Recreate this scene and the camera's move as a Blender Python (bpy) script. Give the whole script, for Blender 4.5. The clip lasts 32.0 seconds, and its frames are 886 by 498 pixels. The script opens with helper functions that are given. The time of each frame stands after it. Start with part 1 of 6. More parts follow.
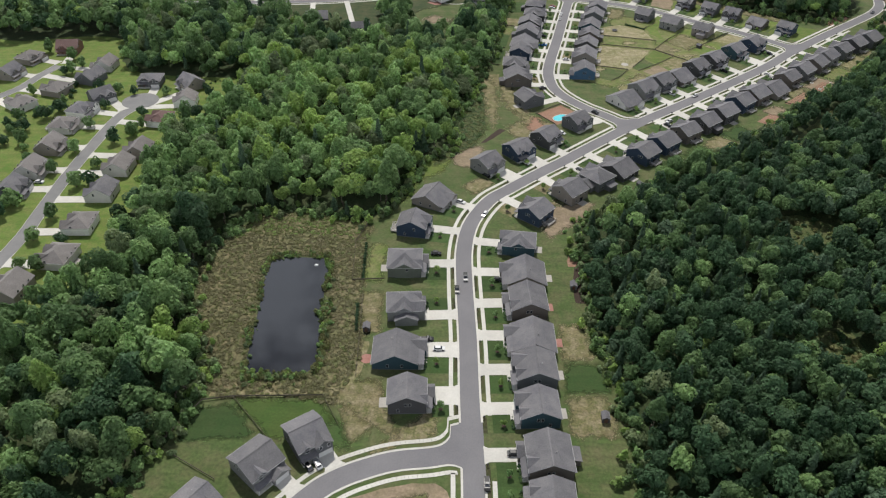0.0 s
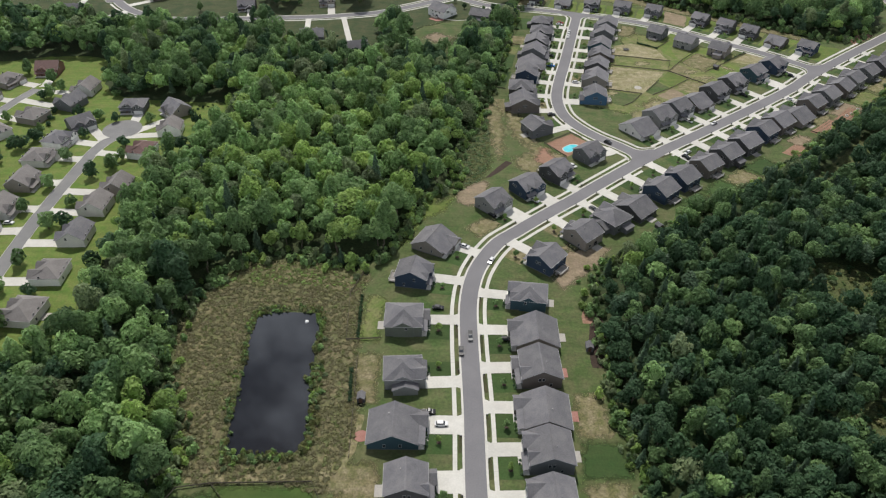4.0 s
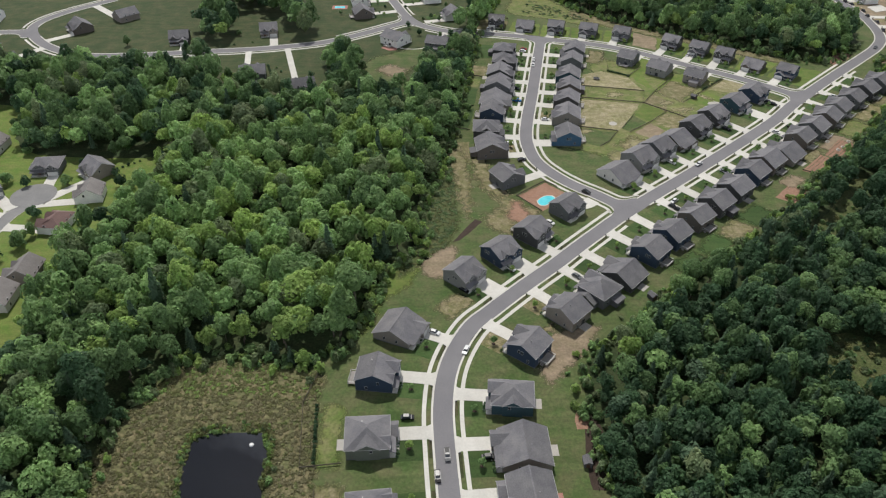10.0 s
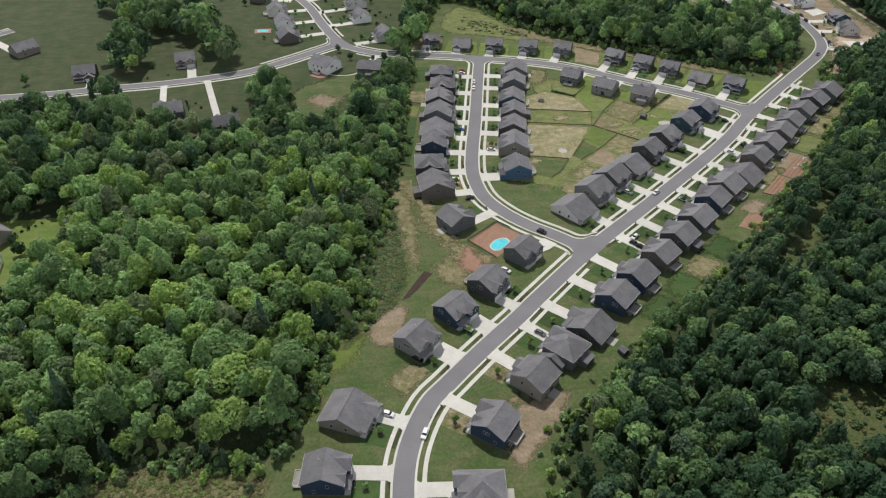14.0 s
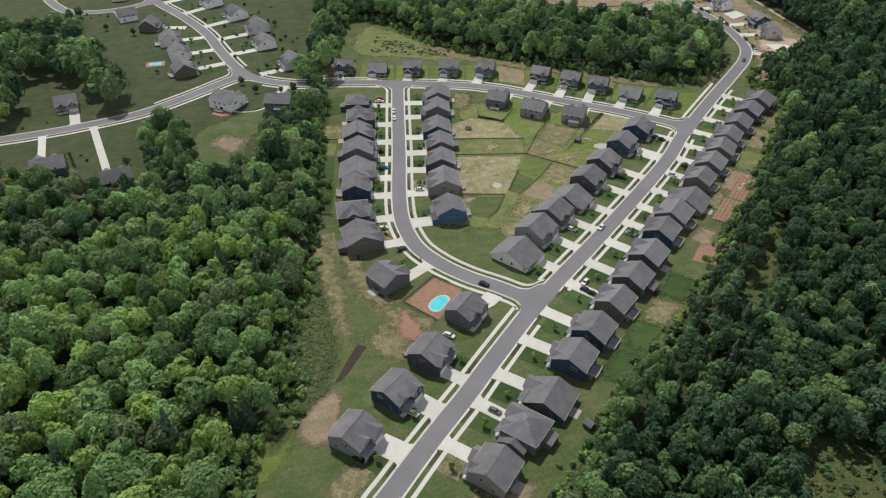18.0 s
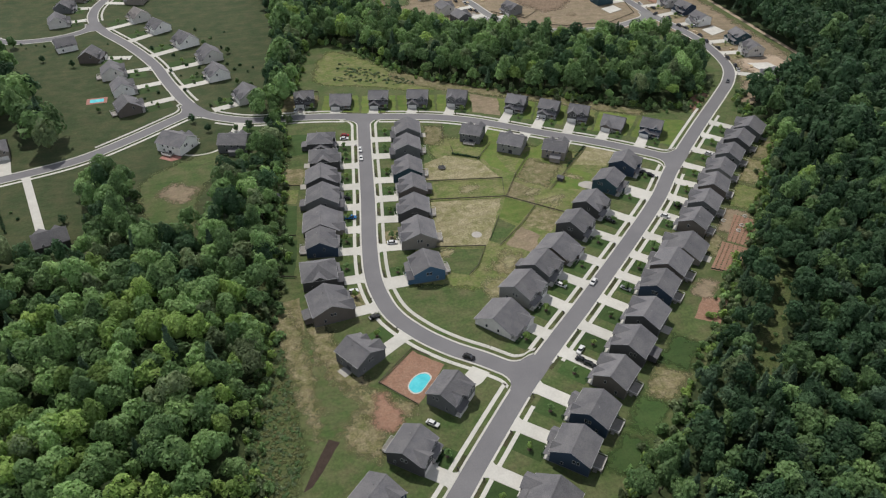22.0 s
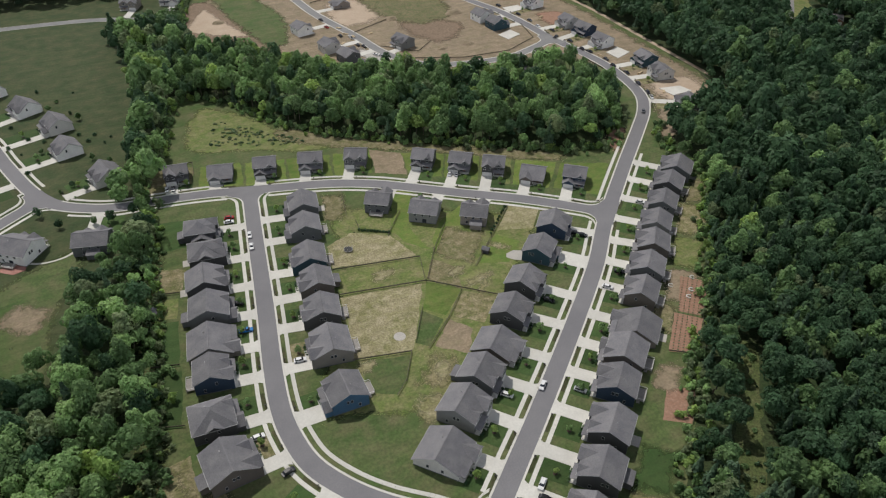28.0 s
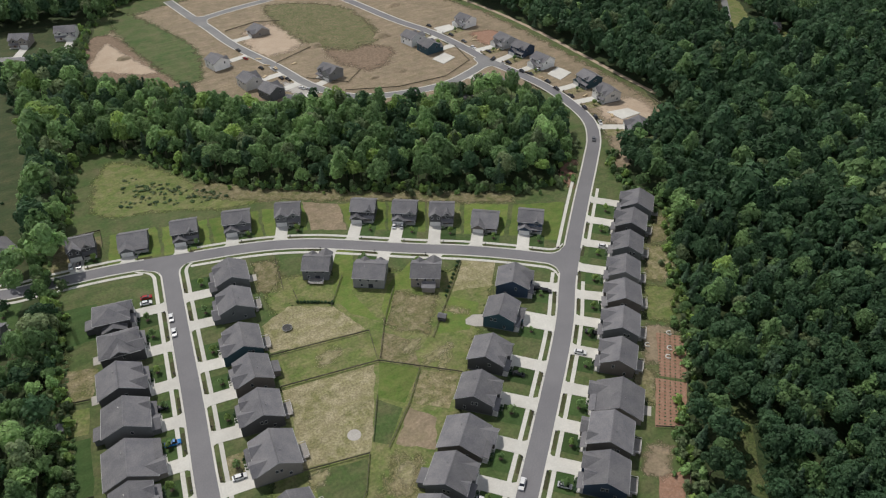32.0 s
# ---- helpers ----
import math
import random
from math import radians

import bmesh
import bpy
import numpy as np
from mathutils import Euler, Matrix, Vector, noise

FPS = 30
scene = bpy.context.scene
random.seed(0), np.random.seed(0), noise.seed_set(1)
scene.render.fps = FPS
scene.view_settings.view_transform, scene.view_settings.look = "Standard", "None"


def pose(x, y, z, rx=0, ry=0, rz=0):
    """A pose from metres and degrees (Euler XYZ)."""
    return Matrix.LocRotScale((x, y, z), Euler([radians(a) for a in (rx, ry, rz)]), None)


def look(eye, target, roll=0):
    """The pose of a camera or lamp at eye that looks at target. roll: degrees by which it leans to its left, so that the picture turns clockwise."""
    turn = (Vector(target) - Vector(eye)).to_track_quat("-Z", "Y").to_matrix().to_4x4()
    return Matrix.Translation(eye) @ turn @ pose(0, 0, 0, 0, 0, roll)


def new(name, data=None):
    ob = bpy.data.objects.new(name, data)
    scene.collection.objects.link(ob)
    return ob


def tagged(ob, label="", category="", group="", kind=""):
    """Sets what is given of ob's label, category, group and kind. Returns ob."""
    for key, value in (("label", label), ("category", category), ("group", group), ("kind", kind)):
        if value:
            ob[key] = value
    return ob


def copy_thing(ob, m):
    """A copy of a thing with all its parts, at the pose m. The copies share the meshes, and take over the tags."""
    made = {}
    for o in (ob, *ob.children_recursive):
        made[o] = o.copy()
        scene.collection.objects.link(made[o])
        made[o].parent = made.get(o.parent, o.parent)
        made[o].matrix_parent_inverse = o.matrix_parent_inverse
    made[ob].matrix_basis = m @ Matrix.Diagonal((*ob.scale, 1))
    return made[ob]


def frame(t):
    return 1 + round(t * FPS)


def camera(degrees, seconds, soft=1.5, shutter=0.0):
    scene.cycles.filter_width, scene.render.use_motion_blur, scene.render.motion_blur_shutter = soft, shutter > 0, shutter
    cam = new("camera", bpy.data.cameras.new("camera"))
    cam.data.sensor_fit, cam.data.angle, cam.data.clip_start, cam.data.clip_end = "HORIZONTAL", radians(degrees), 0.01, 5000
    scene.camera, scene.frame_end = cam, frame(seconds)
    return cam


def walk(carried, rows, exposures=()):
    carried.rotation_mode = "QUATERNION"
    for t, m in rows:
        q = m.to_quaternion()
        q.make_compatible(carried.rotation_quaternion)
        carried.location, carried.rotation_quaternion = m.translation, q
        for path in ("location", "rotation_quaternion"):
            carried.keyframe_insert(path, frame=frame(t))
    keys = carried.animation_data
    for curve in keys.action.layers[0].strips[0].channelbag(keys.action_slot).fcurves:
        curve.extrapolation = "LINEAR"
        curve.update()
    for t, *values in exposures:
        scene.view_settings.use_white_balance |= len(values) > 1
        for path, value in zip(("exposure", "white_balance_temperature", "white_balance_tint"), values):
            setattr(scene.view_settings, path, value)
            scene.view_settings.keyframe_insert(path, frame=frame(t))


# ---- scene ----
# the drone's path: seconds, place in metres, then yaw, tilt up from straight down, and roll in degrees
cam = camera(62.67, 32.0, 1.2)
ROWS = [
    (0.0, 0.00, -0.00, 200.30, 2.38, 52.43, -0.21),
    (0.5, -0.29, 4.36, 200.45, 2.40, 52.42, -0.21),
    (1.0, -0.62, 8.72, 200.56, 2.40, 52.43, -0.21),
    (1.5, -0.91, 13.00, 200.57, 2.41, 52.41, -0.21),
    (2.0, -1.21, 17.39, 200.53, 2.42, 52.40, -0.21),
    (2.5, -1.51, 21.98, 200.56, 2.45, 52.42, -0.22),
    (3.0, -1.84, 26.59, 200.59, 2.43, 52.41, -0.21),
    (3.5, -2.11, 31.16, 200.61, 2.43, 52.41, -0.21),
    (5.5, -3.18, 49.38, 200.63, 2.45, 52.41, -0.21),
    (6.0, -3.46, 54.02, 200.68, 2.45, 52.42, -0.22),
    (6.5, -3.72, 58.60, 200.69, 2.46, 52.39, -0.22),
    (7.0, -4.03, 63.28, 200.82, 0.44, 52.41, -0.21),
    (7.5, -4.34, 68.01, 200.94, 0.43, 52.41, -0.20),
    (8.0, -4.65, 72.74, 201.01, 0.43, 52.41, -0.21),
    (8.5, -4.94, 77.37, 200.98, 0.41, 52.41, -0.21),
    (9.0, -5.19, 82.00, 200.94, 0.38, 52.40, -0.22),
    (9.5, -5.41, 86.73, 200.95, -1.43, 52.41, -0.21),
    (10.0, -5.54, 91.51, 200.95, -1.45, 52.38, -0.21),
    (10.5, -5.64, 96.50, 201.14, -1.39, 52.42, -0.21),
    (11.0, -5.75, 101.38, 201.27, -3.93, 52.41, -0.20),
    (11.5, -5.81, 106.18, 201.35, -3.92, 52.41, -0.20),
    (12.0, -5.81, 110.91, 201.39, -3.93, 52.41, -0.21),
    (12.5, -5.77, 115.72, 201.45, -4.70, 52.43, -0.21),
    (13.0, -5.67, 120.56, 201.33, -4.71, 52.40, -0.20),
    (13.5, -5.40, 125.65, 201.25, -5.21, 52.41, -0.20),
    (14.0, -5.00, 130.88, 201.08, -7.06, 52.40, -0.19),
    (14.5, -4.49, 136.26, 200.88, -8.95, 52.40, -0.19),
    (16.5, -2.15, 158.33, 199.86, -12.49, 52.39, -0.18),
    (17.0, -1.51, 163.88, 199.70, -12.49, 52.42, -0.18),
    (17.5, -0.82, 169.29, 199.46, -14.17, 52.38, -0.17),
    (18.0, -0.02, 174.73, 199.38, -14.27, 52.39, -0.18),
    (18.5, 0.77, 180.12, 199.41, -15.55, 52.40, -0.18),
    (19.0, 1.52, 185.41, 199.50, -16.16, 52.40, -0.17),
    (19.5, 2.31, 190.64, 199.63, -16.50, 52.44, -0.17),
    (20.0, 3.10, 195.68, 199.60, -16.85, 52.39, -0.16),
    (20.5, 4.03, 200.85, 199.73, -17.27, 52.40, -0.16),
    (21.0, 5.09, 206.05, 199.93, -17.35, 52.40, -0.17),
    (21.5, 6.31, 211.18, 200.12, -17.35, 52.40, -0.17),
    (22.0, 7.64, 216.24, 200.26, -17.36, 52.40, -0.18),
    (22.5, 9.01, 221.27, 200.36, -17.35, 52.38, -0.18),
    (23.0, 10.46, 226.39, 200.57, -17.33, 52.39, -0.19),
    (23.5, 11.93, 231.52, 200.81, -17.33, 52.38, -0.19),
    (24.0, 13.43, 236.73, 201.07, -17.34, 52.38, -0.19),
    (24.5, 14.96, 242.03, 201.37, -18.71, 52.41, -0.18),
    (25.0, 16.40, 247.29, 201.49, -19.93, 52.39, -0.17),
    (25.5, 17.85, 252.61, 201.59, -21.18, 52.40, -0.16),
    (27.5, 23.88, 274.09, 201.94, -26.06, 52.41, -0.15),
    (28.0, 25.45, 279.32, 201.92, -26.97, 52.38, -0.15),
    (28.5, 27.14, 284.53, 201.95, -27.83, 52.38, -0.15),
    (29.0, 28.97, 289.81, 202.07, -28.70, 52.39, -0.14),
    (29.5, 30.92, 295.06, 202.18, -29.50, 52.39, -0.14),
    (30.0, 33.00, 300.29, 202.27, -30.27, 52.37, -0.15),
    (30.5, 35.21, 305.56, 202.45, -31.04, 52.39, -0.15),
    (31.0, 37.46, 310.75, 202.57, -31.79, 52.38, -0.15),
    (31.5, 39.78, 315.91, 202.74, -32.57, 52.38, -0.15),
    (32.0, 42.09, 321.00, 202.85, -33.24, 52.37, -0.15),
]
EXPOSURES = [(0.0, -0.33), (9.0, -0.37), (18.0, -0.42), (25.0, -0.6), (32.0, -0.58)]
walk(cam, [(t, pose(x, y, z, rx, roll, yaw)) for t, x, y, z, yaw, rx, roll in ROWS], EXPOSURES)

# ---- light ----
SUN_AZ, SUN_EL = -10.0, 58.0      # degrees clockwise from +y, and above the horizon
scene.view_settings.exposure = 0.0
world = bpy.data.worlds.new("sky")
scene.world = world
world.use_nodes = True
wn, wl = world.node_tree.nodes, world.node_tree.links
back = wn["Background"]
sky = wn.new("ShaderNodeTexSky")
sky.sky_type, sky.sun_disc = "NISHITA", False
sky.sun_elevation, sky.sun_rotation = radians(SUN_EL), radians(SUN_AZ)
co = wn.new("ShaderNodeTexCoord")
cloud = wn.new("ShaderNodeTexNoise")
cloud.inputs["Scale"].default_value, cloud.inputs["Detail"].default_value = 6.0, 5
ramp = wn.new("ShaderNodeValToRGB")
ramp.color_ramp.elements[0].position, ramp.color_ramp.elements[1].position = 0.50, 0.63
cmix = wn.new("ShaderNodeMixRGB")
cmix.inputs["Color2"].default_value = (34.0, 36.0, 40.0, 1)
shift = wn.new("ShaderNodeMapping")
shift.inputs["Location"].default_value = (0.37, 0.11, 0.23)
wl.new(co.outputs["Generated"], shift.inputs["Vector"])
wl.new(shift.outputs["Vector"], cloud.inputs["Vector"])
sep, low, thin, less = wn.new("ShaderNodeSeparateXYZ"), wn.new("ShaderNodeMath"), wn.new("ShaderNodeMath"), wn.new("ShaderNodeMath")
low.operation, thin.operation, less.operation = "MAXIMUM", "MULTIPLY_ADD", "ADD"
low.inputs[1].default_value, thin.inputs[1].default_value, thin.inputs[2].default_value = 0.63, -1.7, 1.22
wl.new(co.outputs["Generated"], sep.inputs[0]), wl.new(sep.outputs["Z"], low.inputs[0]), wl.new(low.outputs[0], thin.inputs[0])
wl.new(cloud.outputs["Fac"], less.inputs[0]), wl.new(thin.outputs[0], less.inputs[1])  # clouds thin out towards the zenith
wl.new(less.outputs[0], ramp.inputs["Fac"])
wl.new(ramp.outputs["Color"], cmix.inputs["Fac"])
wl.new(sky.outputs["Color"], cmix.inputs["Color1"])
wl.new(cmix.outputs["Color"], back.inputs["Color"])
back.inputs["Strength"].default_value = 0.037
lamp = bpy.data.lights.new("sun", "SUN")
lamp.energy, lamp.angle, lamp.color = 4.6, radians(0.6), (1.0, 0.96, 0.9)
sun = new("sun", lamp)
az, el = radians(SUN_AZ), radians(SUN_EL)
sun.matrix_world = look((math.sin(az) * math.cos(el) * 800, 300 + math.cos(az) * math.cos(el) * 800, math.sin(el) * 800), (0, 300, 0))


# ---- materials ----
def material(name, a, b, size=20.0, rough=0.85, fine=0.5, fine_amount=0.25, bump=0.0, island=0.0, each=0.0, metal=0.0, blotch=0.5, third=None, spec=0.3, streak=None):
    """Two base colours mixed by broad noise (size in metres), mottled by fine noise; island and each vary loose pieces and objects."""
    m = bpy.data.materials.new(name)
    m.use_nodes = True
    n, l = m.node_tree.nodes, m.node_tree.links
    p = n["Principled BSDF"]
    p.inputs["Roughness"].default_value, p.inputs["Metallic"].default_value = rough, metal
    p.inputs["Specular IOR Level"].default_value = spec
    g = n.new("ShaderNodeNewGeometry")

    def noisy(s, detail, lo, hi):
        t = n.new("ShaderNodeTexNoise")
        t.inputs["Scale"].default_value, t.inputs["Detail"].default_value = 1.0 / s, detail
        t.inputs["Roughness"].default_value = 0.62
        l.new(g.outputs["Position"], t.inputs["Vector"])
        r = n.new("ShaderNodeMapRange")
        r.inputs["From Min"].default_value, r.inputs["From Max"].default_value = 0.5 - blotch / 2 * 0.6, 0.5 + blotch / 2 * 0.6
        r.inputs["To Min"].default_value, r.inputs["To Max"].default_value = lo, hi
        l.new(t.outputs["Fac"], r.inputs["Value"])
        return r.outputs["Result"], t.outputs["Fac"]

    mix = n.new("ShaderNodeMixRGB")
    mix.inputs["Color1"].default_value, mix.inputs["Color2"].default_value = (*a, 1), (*b, 1)
    l.new(noisy(size, 6, 0, 1)[0], mix.inputs["Fac"])
    colour = mix.outputs["Color"]
    if third:
        m3 = n.new("ShaderNodeMixRGB")
        m3.inputs["Color2"].default_value = (*third, 1)
        l.new(noisy(size * 0.37, 6, -0.35, 0.85)[0], m3.inputs["Fac"])
        l.new(colour, m3.inputs["Color1"])
        colour = m3.outputs["Color"]
    fac, raw = noisy(fine, 3, 1 - fine_amount, 1 + fine_amount)
    for value, amount in ((g.outputs["Random Per Island"], island), (None, each)):
        if amount:
            r = n.new("ShaderNodeMapRange")
            r.inputs["To Min"].default_value, r.inputs["To Max"].default_value = 1 - amount, 1 + amount
            l.new(value or n.new("ShaderNodeObjectInfo").outputs["Random"], r.inputs["Value"])
            mm = n.new("ShaderNodeMath")
            mm.operation = "MULTIPLY"
            l.new(fac, mm.inputs[0]), l.new(r.outputs["Result"], mm.inputs[1])
            fac = mm.outputs[0]
    if streak is not None:
        turned, lines, r = n.new("ShaderNodeMapping"), n.new("ShaderNodeTexNoise"), n.new("ShaderNodeMapRange")
        turned.inputs["Rotation"].default_value, turned.inputs["Scale"].default_value = (0, 0, radians(streak)), (0.07, 0.36, 1)
        lines.inputs["Scale"].default_value, lines.inputs["Detail"].default_value = 1.0, 6
        r.inputs["From Min"].default_value, r.inputs["From Max"].default_value = 0.3, 0.7
        r.inputs["To Min"].default_value, r.inputs["To Max"].default_value = 0.87, 1.13
        l.new(g.outputs["Position"], turned.inputs["Vector"]), l.new(turned.outputs["Vector"], lines.inputs["Vector"]), l.new(lines.outputs["Fac"], r.inputs["Value"])
        mm = n.new("ShaderNodeMath")
        mm.operation = "MULTIPLY"
        l.new(fac, mm.inputs[0]), l.new(r.outputs["Result"], mm.inputs[1])
        fac = mm.outputs[0]
    v = n.new("ShaderNodeHueSaturation")
    l.new(colour, v.inputs["Color"]), l.new(fac, v.inputs["Value"])
    l.new(v.outputs["Color"], p.inputs["Base Color"])
    if bump:
        bm = n.new("ShaderNodeBump")
        bm.inputs["Strength"].default_value, bm.inputs["Distance"].default_value = 0.8, bump
        l.new(raw, bm.inputs["Height"]), l.new(bm.outputs["Normal"], p.inputs["Normal"])
    return m


def foliage(name, a, b, glow=0.42):
    """Leaves: diffuse with some light let through, each clump its own tone."""
    m = material(name, a, b, 9.0, 0.6, 0.8, 0.2, island=0.22, each=0.15, spec=0.2)
    n, l = m.node_tree.nodes, m.node_tree.links
    hue, tone, off = n["Hue/Saturation/Value"], n.new("ShaderNodeAttribute"), n.new("ShaderNodeMath")
    tone.attribute_name = "tone"          # each tree of a wood has its own tone, about 1
    old = hue.inputs["Value"].links[0].from_socket
    times = n.new("ShaderNodeMath")
    times.operation = "MULTIPLY"
    l.new(old, times.inputs[0]), l.new(tone.outputs["Fac"], times.inputs[1]), l.new(times.outputs[0], hue.inputs["Value"])
    off.operation = "MULTIPLY_ADD"
    off.inputs[1].default_value, off.inputs[2].default_value = -0.02, 0.52
    l.new(tone.outputs["Fac"], off.inputs[0]), l.new(off.outputs[0], hue.inputs["Hue"])
    t, s = n.new("ShaderNodeBsdfTranslucent"), n.new("ShaderNodeMixShader")
    p = n["Principled BSDF"]
    l.new(p.inputs["Base Color"].links[0].from_socket, t.inputs["Color"])
    s.inputs["Fac"].default_value = glow
    l.new(p.outputs["BSDF"], s.inputs[1]), l.new(t.outputs["BSDF"], s.inputs[2])
    l.new(s.outputs["Shader"], n["Material Output"].inputs["Surface"])
    return m


M = {
    "verge": material("worn_verge_grass", (0.044, 0.058, 0.02), (0.07, 0.062, 0.032), 3, 0.95, 0.9, 0.25, each=0.2),
    # greener grass of the large lots, darkened further to hold cloud shade
    "wide_lawn": material("cloud_dimmed_lawn", (0.027, 0.05, 0.016), (0.054, 0.072, 0.028), 24, 0.95, 1.2, 0.24, third=(0.088, 0.086, 0.042), blotch=0.8, streak=20),
    "forest_floor": material("forest_floor", (0.026, 0.048, 0.016), (0.045, 0.056, 0.022), 6, 0.95, 0.9, 0.4),
    "lawn": material("lawn", (0.046, 0.09, 0.022), (0.092, 0.116, 0.042), 22, 0.95, 1.2, 0.26, third=(0.132, 0.122, 0.064), blotch=0.75, streak=-60),
    "rough_grass": material("rough_grass", (0.076, 0.13, 0.026), (0.16, 0.172, 0.06), 13, 0.95, 1.1, 0.3, third=(0.215, 0.19, 0.1), blotch=0.7, streak=-12),
    "green_lawn": material("green_lawn", (0.032, 0.072, 0.018), (0.058, 0.088, 0.028), 6, 0.95, 0.8, 0.22, each=0.2, blotch=0.8, streak=40),
    "lush_lawn": material("lush_lawn", (0.044, 0.088, 0.018), (0.07, 0.102, 0.026), 9, 0.95, 0.9, 0.18, each=0.1, blotch=0.8, streak=10),
    "bright_lawn": material("bright_lawn", (0.076, 0.148, 0.024), (0.13, 0.17, 0.04), 12, 0.95, 0.9, 0.2, each=0.15, third=(0.165, 0.17, 0.058), blotch=0.8, streak=70),
    "dry_lawn": material("dry_lawn", (0.185, 0.158, 0.084), (0.105, 0.118, 0.04), 8, 0.95, 0.8, 0.3, each=0.12, third=(0.27, 0.228, 0.145), blotch=0.5, streak=-15),
    "straw": material("seeded_straw_lawn", (0.26, 0.228, 0.135), (0.175, 0.172, 0.072), 11, 0.95, 0.8, 0.28, each=0.08, third=(0.34, 0.3, 0.195), blotch=0.5, streak=-14),
    "meadow": material("meadow", (0.1247, 0.1187, 0.0568), (0.1763, 0.1479, 0.0826), 12, 0.95, 1.1, 0.4, third=(0.086, 0.1075, 0.0387)),
    "scrub": material("scrub", (0.0602, 0.086, 0.0258), (0.0946, 0.1032, 0.043), 5, 0.95, 0.8, 0.4),
    "soil": material("bare_soil", (0.3, 0.235, 0.162), (0.205, 0.16, 0.112), 15, 0.95, 1.1, 0.24, third=(0.165, 0.142, 0.082), blotch=0.75, streak=-25),
    "red_soil": material("red_soil", (0.285, 0.165, 0.112), (0.235, 0.135, 0.092), 5, 0.95, 0.8, 0.2, third=(0.31, 0.2, 0.145), blotch=0.7),
    "clay": material("dull_brown_clay", (0.17, 0.125, 0.085), (0.21, 0.15, 0.105), 6, 0.95, 1.5, 0.25),
    "sand": material("pale_soil", (0.43, 0.344, 0.258), (0.3784, 0.2924, 0.215), 10, 0.95, 1.0, 0.1),
    "mulch": material("dark_mulch", (0.04, 0.028, 0.021), (0.055, 0.038, 0.029), 3, 0.95, 0.4, 0.3),
    "asphalt": material("asphalt", (0.1591, 0.1548, 0.1634), (0.1892, 0.1849, 0.1909), 18, 0.85, 0.5, 0.07),
    "far_asphalt": material("old_asphalt", (0.172, 0.172, 0.172), (0.2236, 0.2193, 0.215), 14, 0.85, 0.5, 0.07),
    "concrete": material("concrete", (0.5, 0.485, 0.445), (0.565, 0.55, 0.505), 6, 0.85, 0.7, 0.05, each=0.06),
    "patio": material("patio_concrete", (0.3612, 0.344, 0.3182), (0.4128, 0.387, 0.3526), 4, 0.85, 0.5, 0.08),
    "pavers": material("clay_pavers", (0.3096, 0.1462, 0.1204), (0.3612, 0.1892, 0.1548), 3, 0.85, 0.4, 0.15),
    "roof": material("asphalt_shingle", (0.125, 0.123, 0.133), (0.172, 0.167, 0.172), 5, 0.85, 0.35, 0.16, bump=0.02, each=0.16),
    "roof_light": material("grey_shingle", (0.175, 0.162, 0.155), (0.215, 0.2, 0.192), 4, 0.9, 0.35, 0.14, bump=0.02, each=0.10),
    "roof_red": material("red_brown_shingle", (0.14, 0.09, 0.082), (0.17, 0.11, 0.1), 4, 0.9, 0.35, 0.14, bump=0.02),
    "edge": material("grey_edge_trim", (0.36, 0.36, 0.36), (0.42, 0.42, 0.415), 2, 0.7, 0.3, 0.05),
    "trim": material("white_trim", (0.6192, 0.6192, 0.6106), (0.6708, 0.6708, 0.6622), 2, 0.6, 0.3, 0.04),
    "garage": material("garage_door_white", (0.5848, 0.5762, 0.559), (0.6364, 0.6278, 0.6106), 2, 0.6, 0.3, 0.05),
    "dark": material("black_plastic", (0.0172, 0.0172, 0.0189), (0.0258, 0.0258, 0.0258), 1, 0.5, 0.3, 0.1),
    "metal": material("grey_metal", (0.301, 0.301, 0.3096), (0.344, 0.344, 0.344), 1, 0.4, 0.3, 0.1, metal=0.8),
    "fence": material("weathered_wood_fence", (0.105, 0.092, 0.068), (0.145, 0.128, 0.098), 2, 0.9, 0.3, 0.25, each=0.1),
    "deck": material("deck_boards", (0.25, 0.235, 0.22), (0.31, 0.29, 0.27), 2, 0.85, 0.3, 0.15),
    "door": material("stained_door", (0.086, 0.043, 0.0258), (0.1118, 0.0602, 0.0344), 1, 0.5, 0.3, 0.15),
    "bark": material("tree_bark", (0.086, 0.0688, 0.0516), (0.1204, 0.1032, 0.0817), 2, 0.95, 0.3, 0.3),
    "rubber": material("tyre_rubber", (0.0172, 0.0172, 0.0172), (0.0258, 0.0258, 0.0258), 1, 0.8, 0.2, 0.1),
    "pool": material("pool_liner", (0.07, 0.5, 0.58), (0.13, 0.6, 0.66), 3, 0.15, 0.4, 0.06),
    "stone": material("rubble_stone", (0.3096, 0.2924, 0.2666), (0.4128, 0.3956, 0.3612), 1, 0.9, 0.4, 0.2, each=0.15),
    "lumber": material("fresh_lumber", (0.473, 0.3612, 0.2236), (0.5332, 0.43, 0.2838), 1, 0.8, 0.4, 0.15),
    "pond": material("murky_water", (0.008, 0.010, 0.014), (0.010, 0.012, 0.016), 12, 0.02, 1.5, 0.1, spec=0.7),
    "glass": material("window_glass", (0.0258, 0.0301, 0.0387), (0.0344, 0.0387, 0.0473), 3, 0.08, 0.5, 0.1, spec=0.6),
}
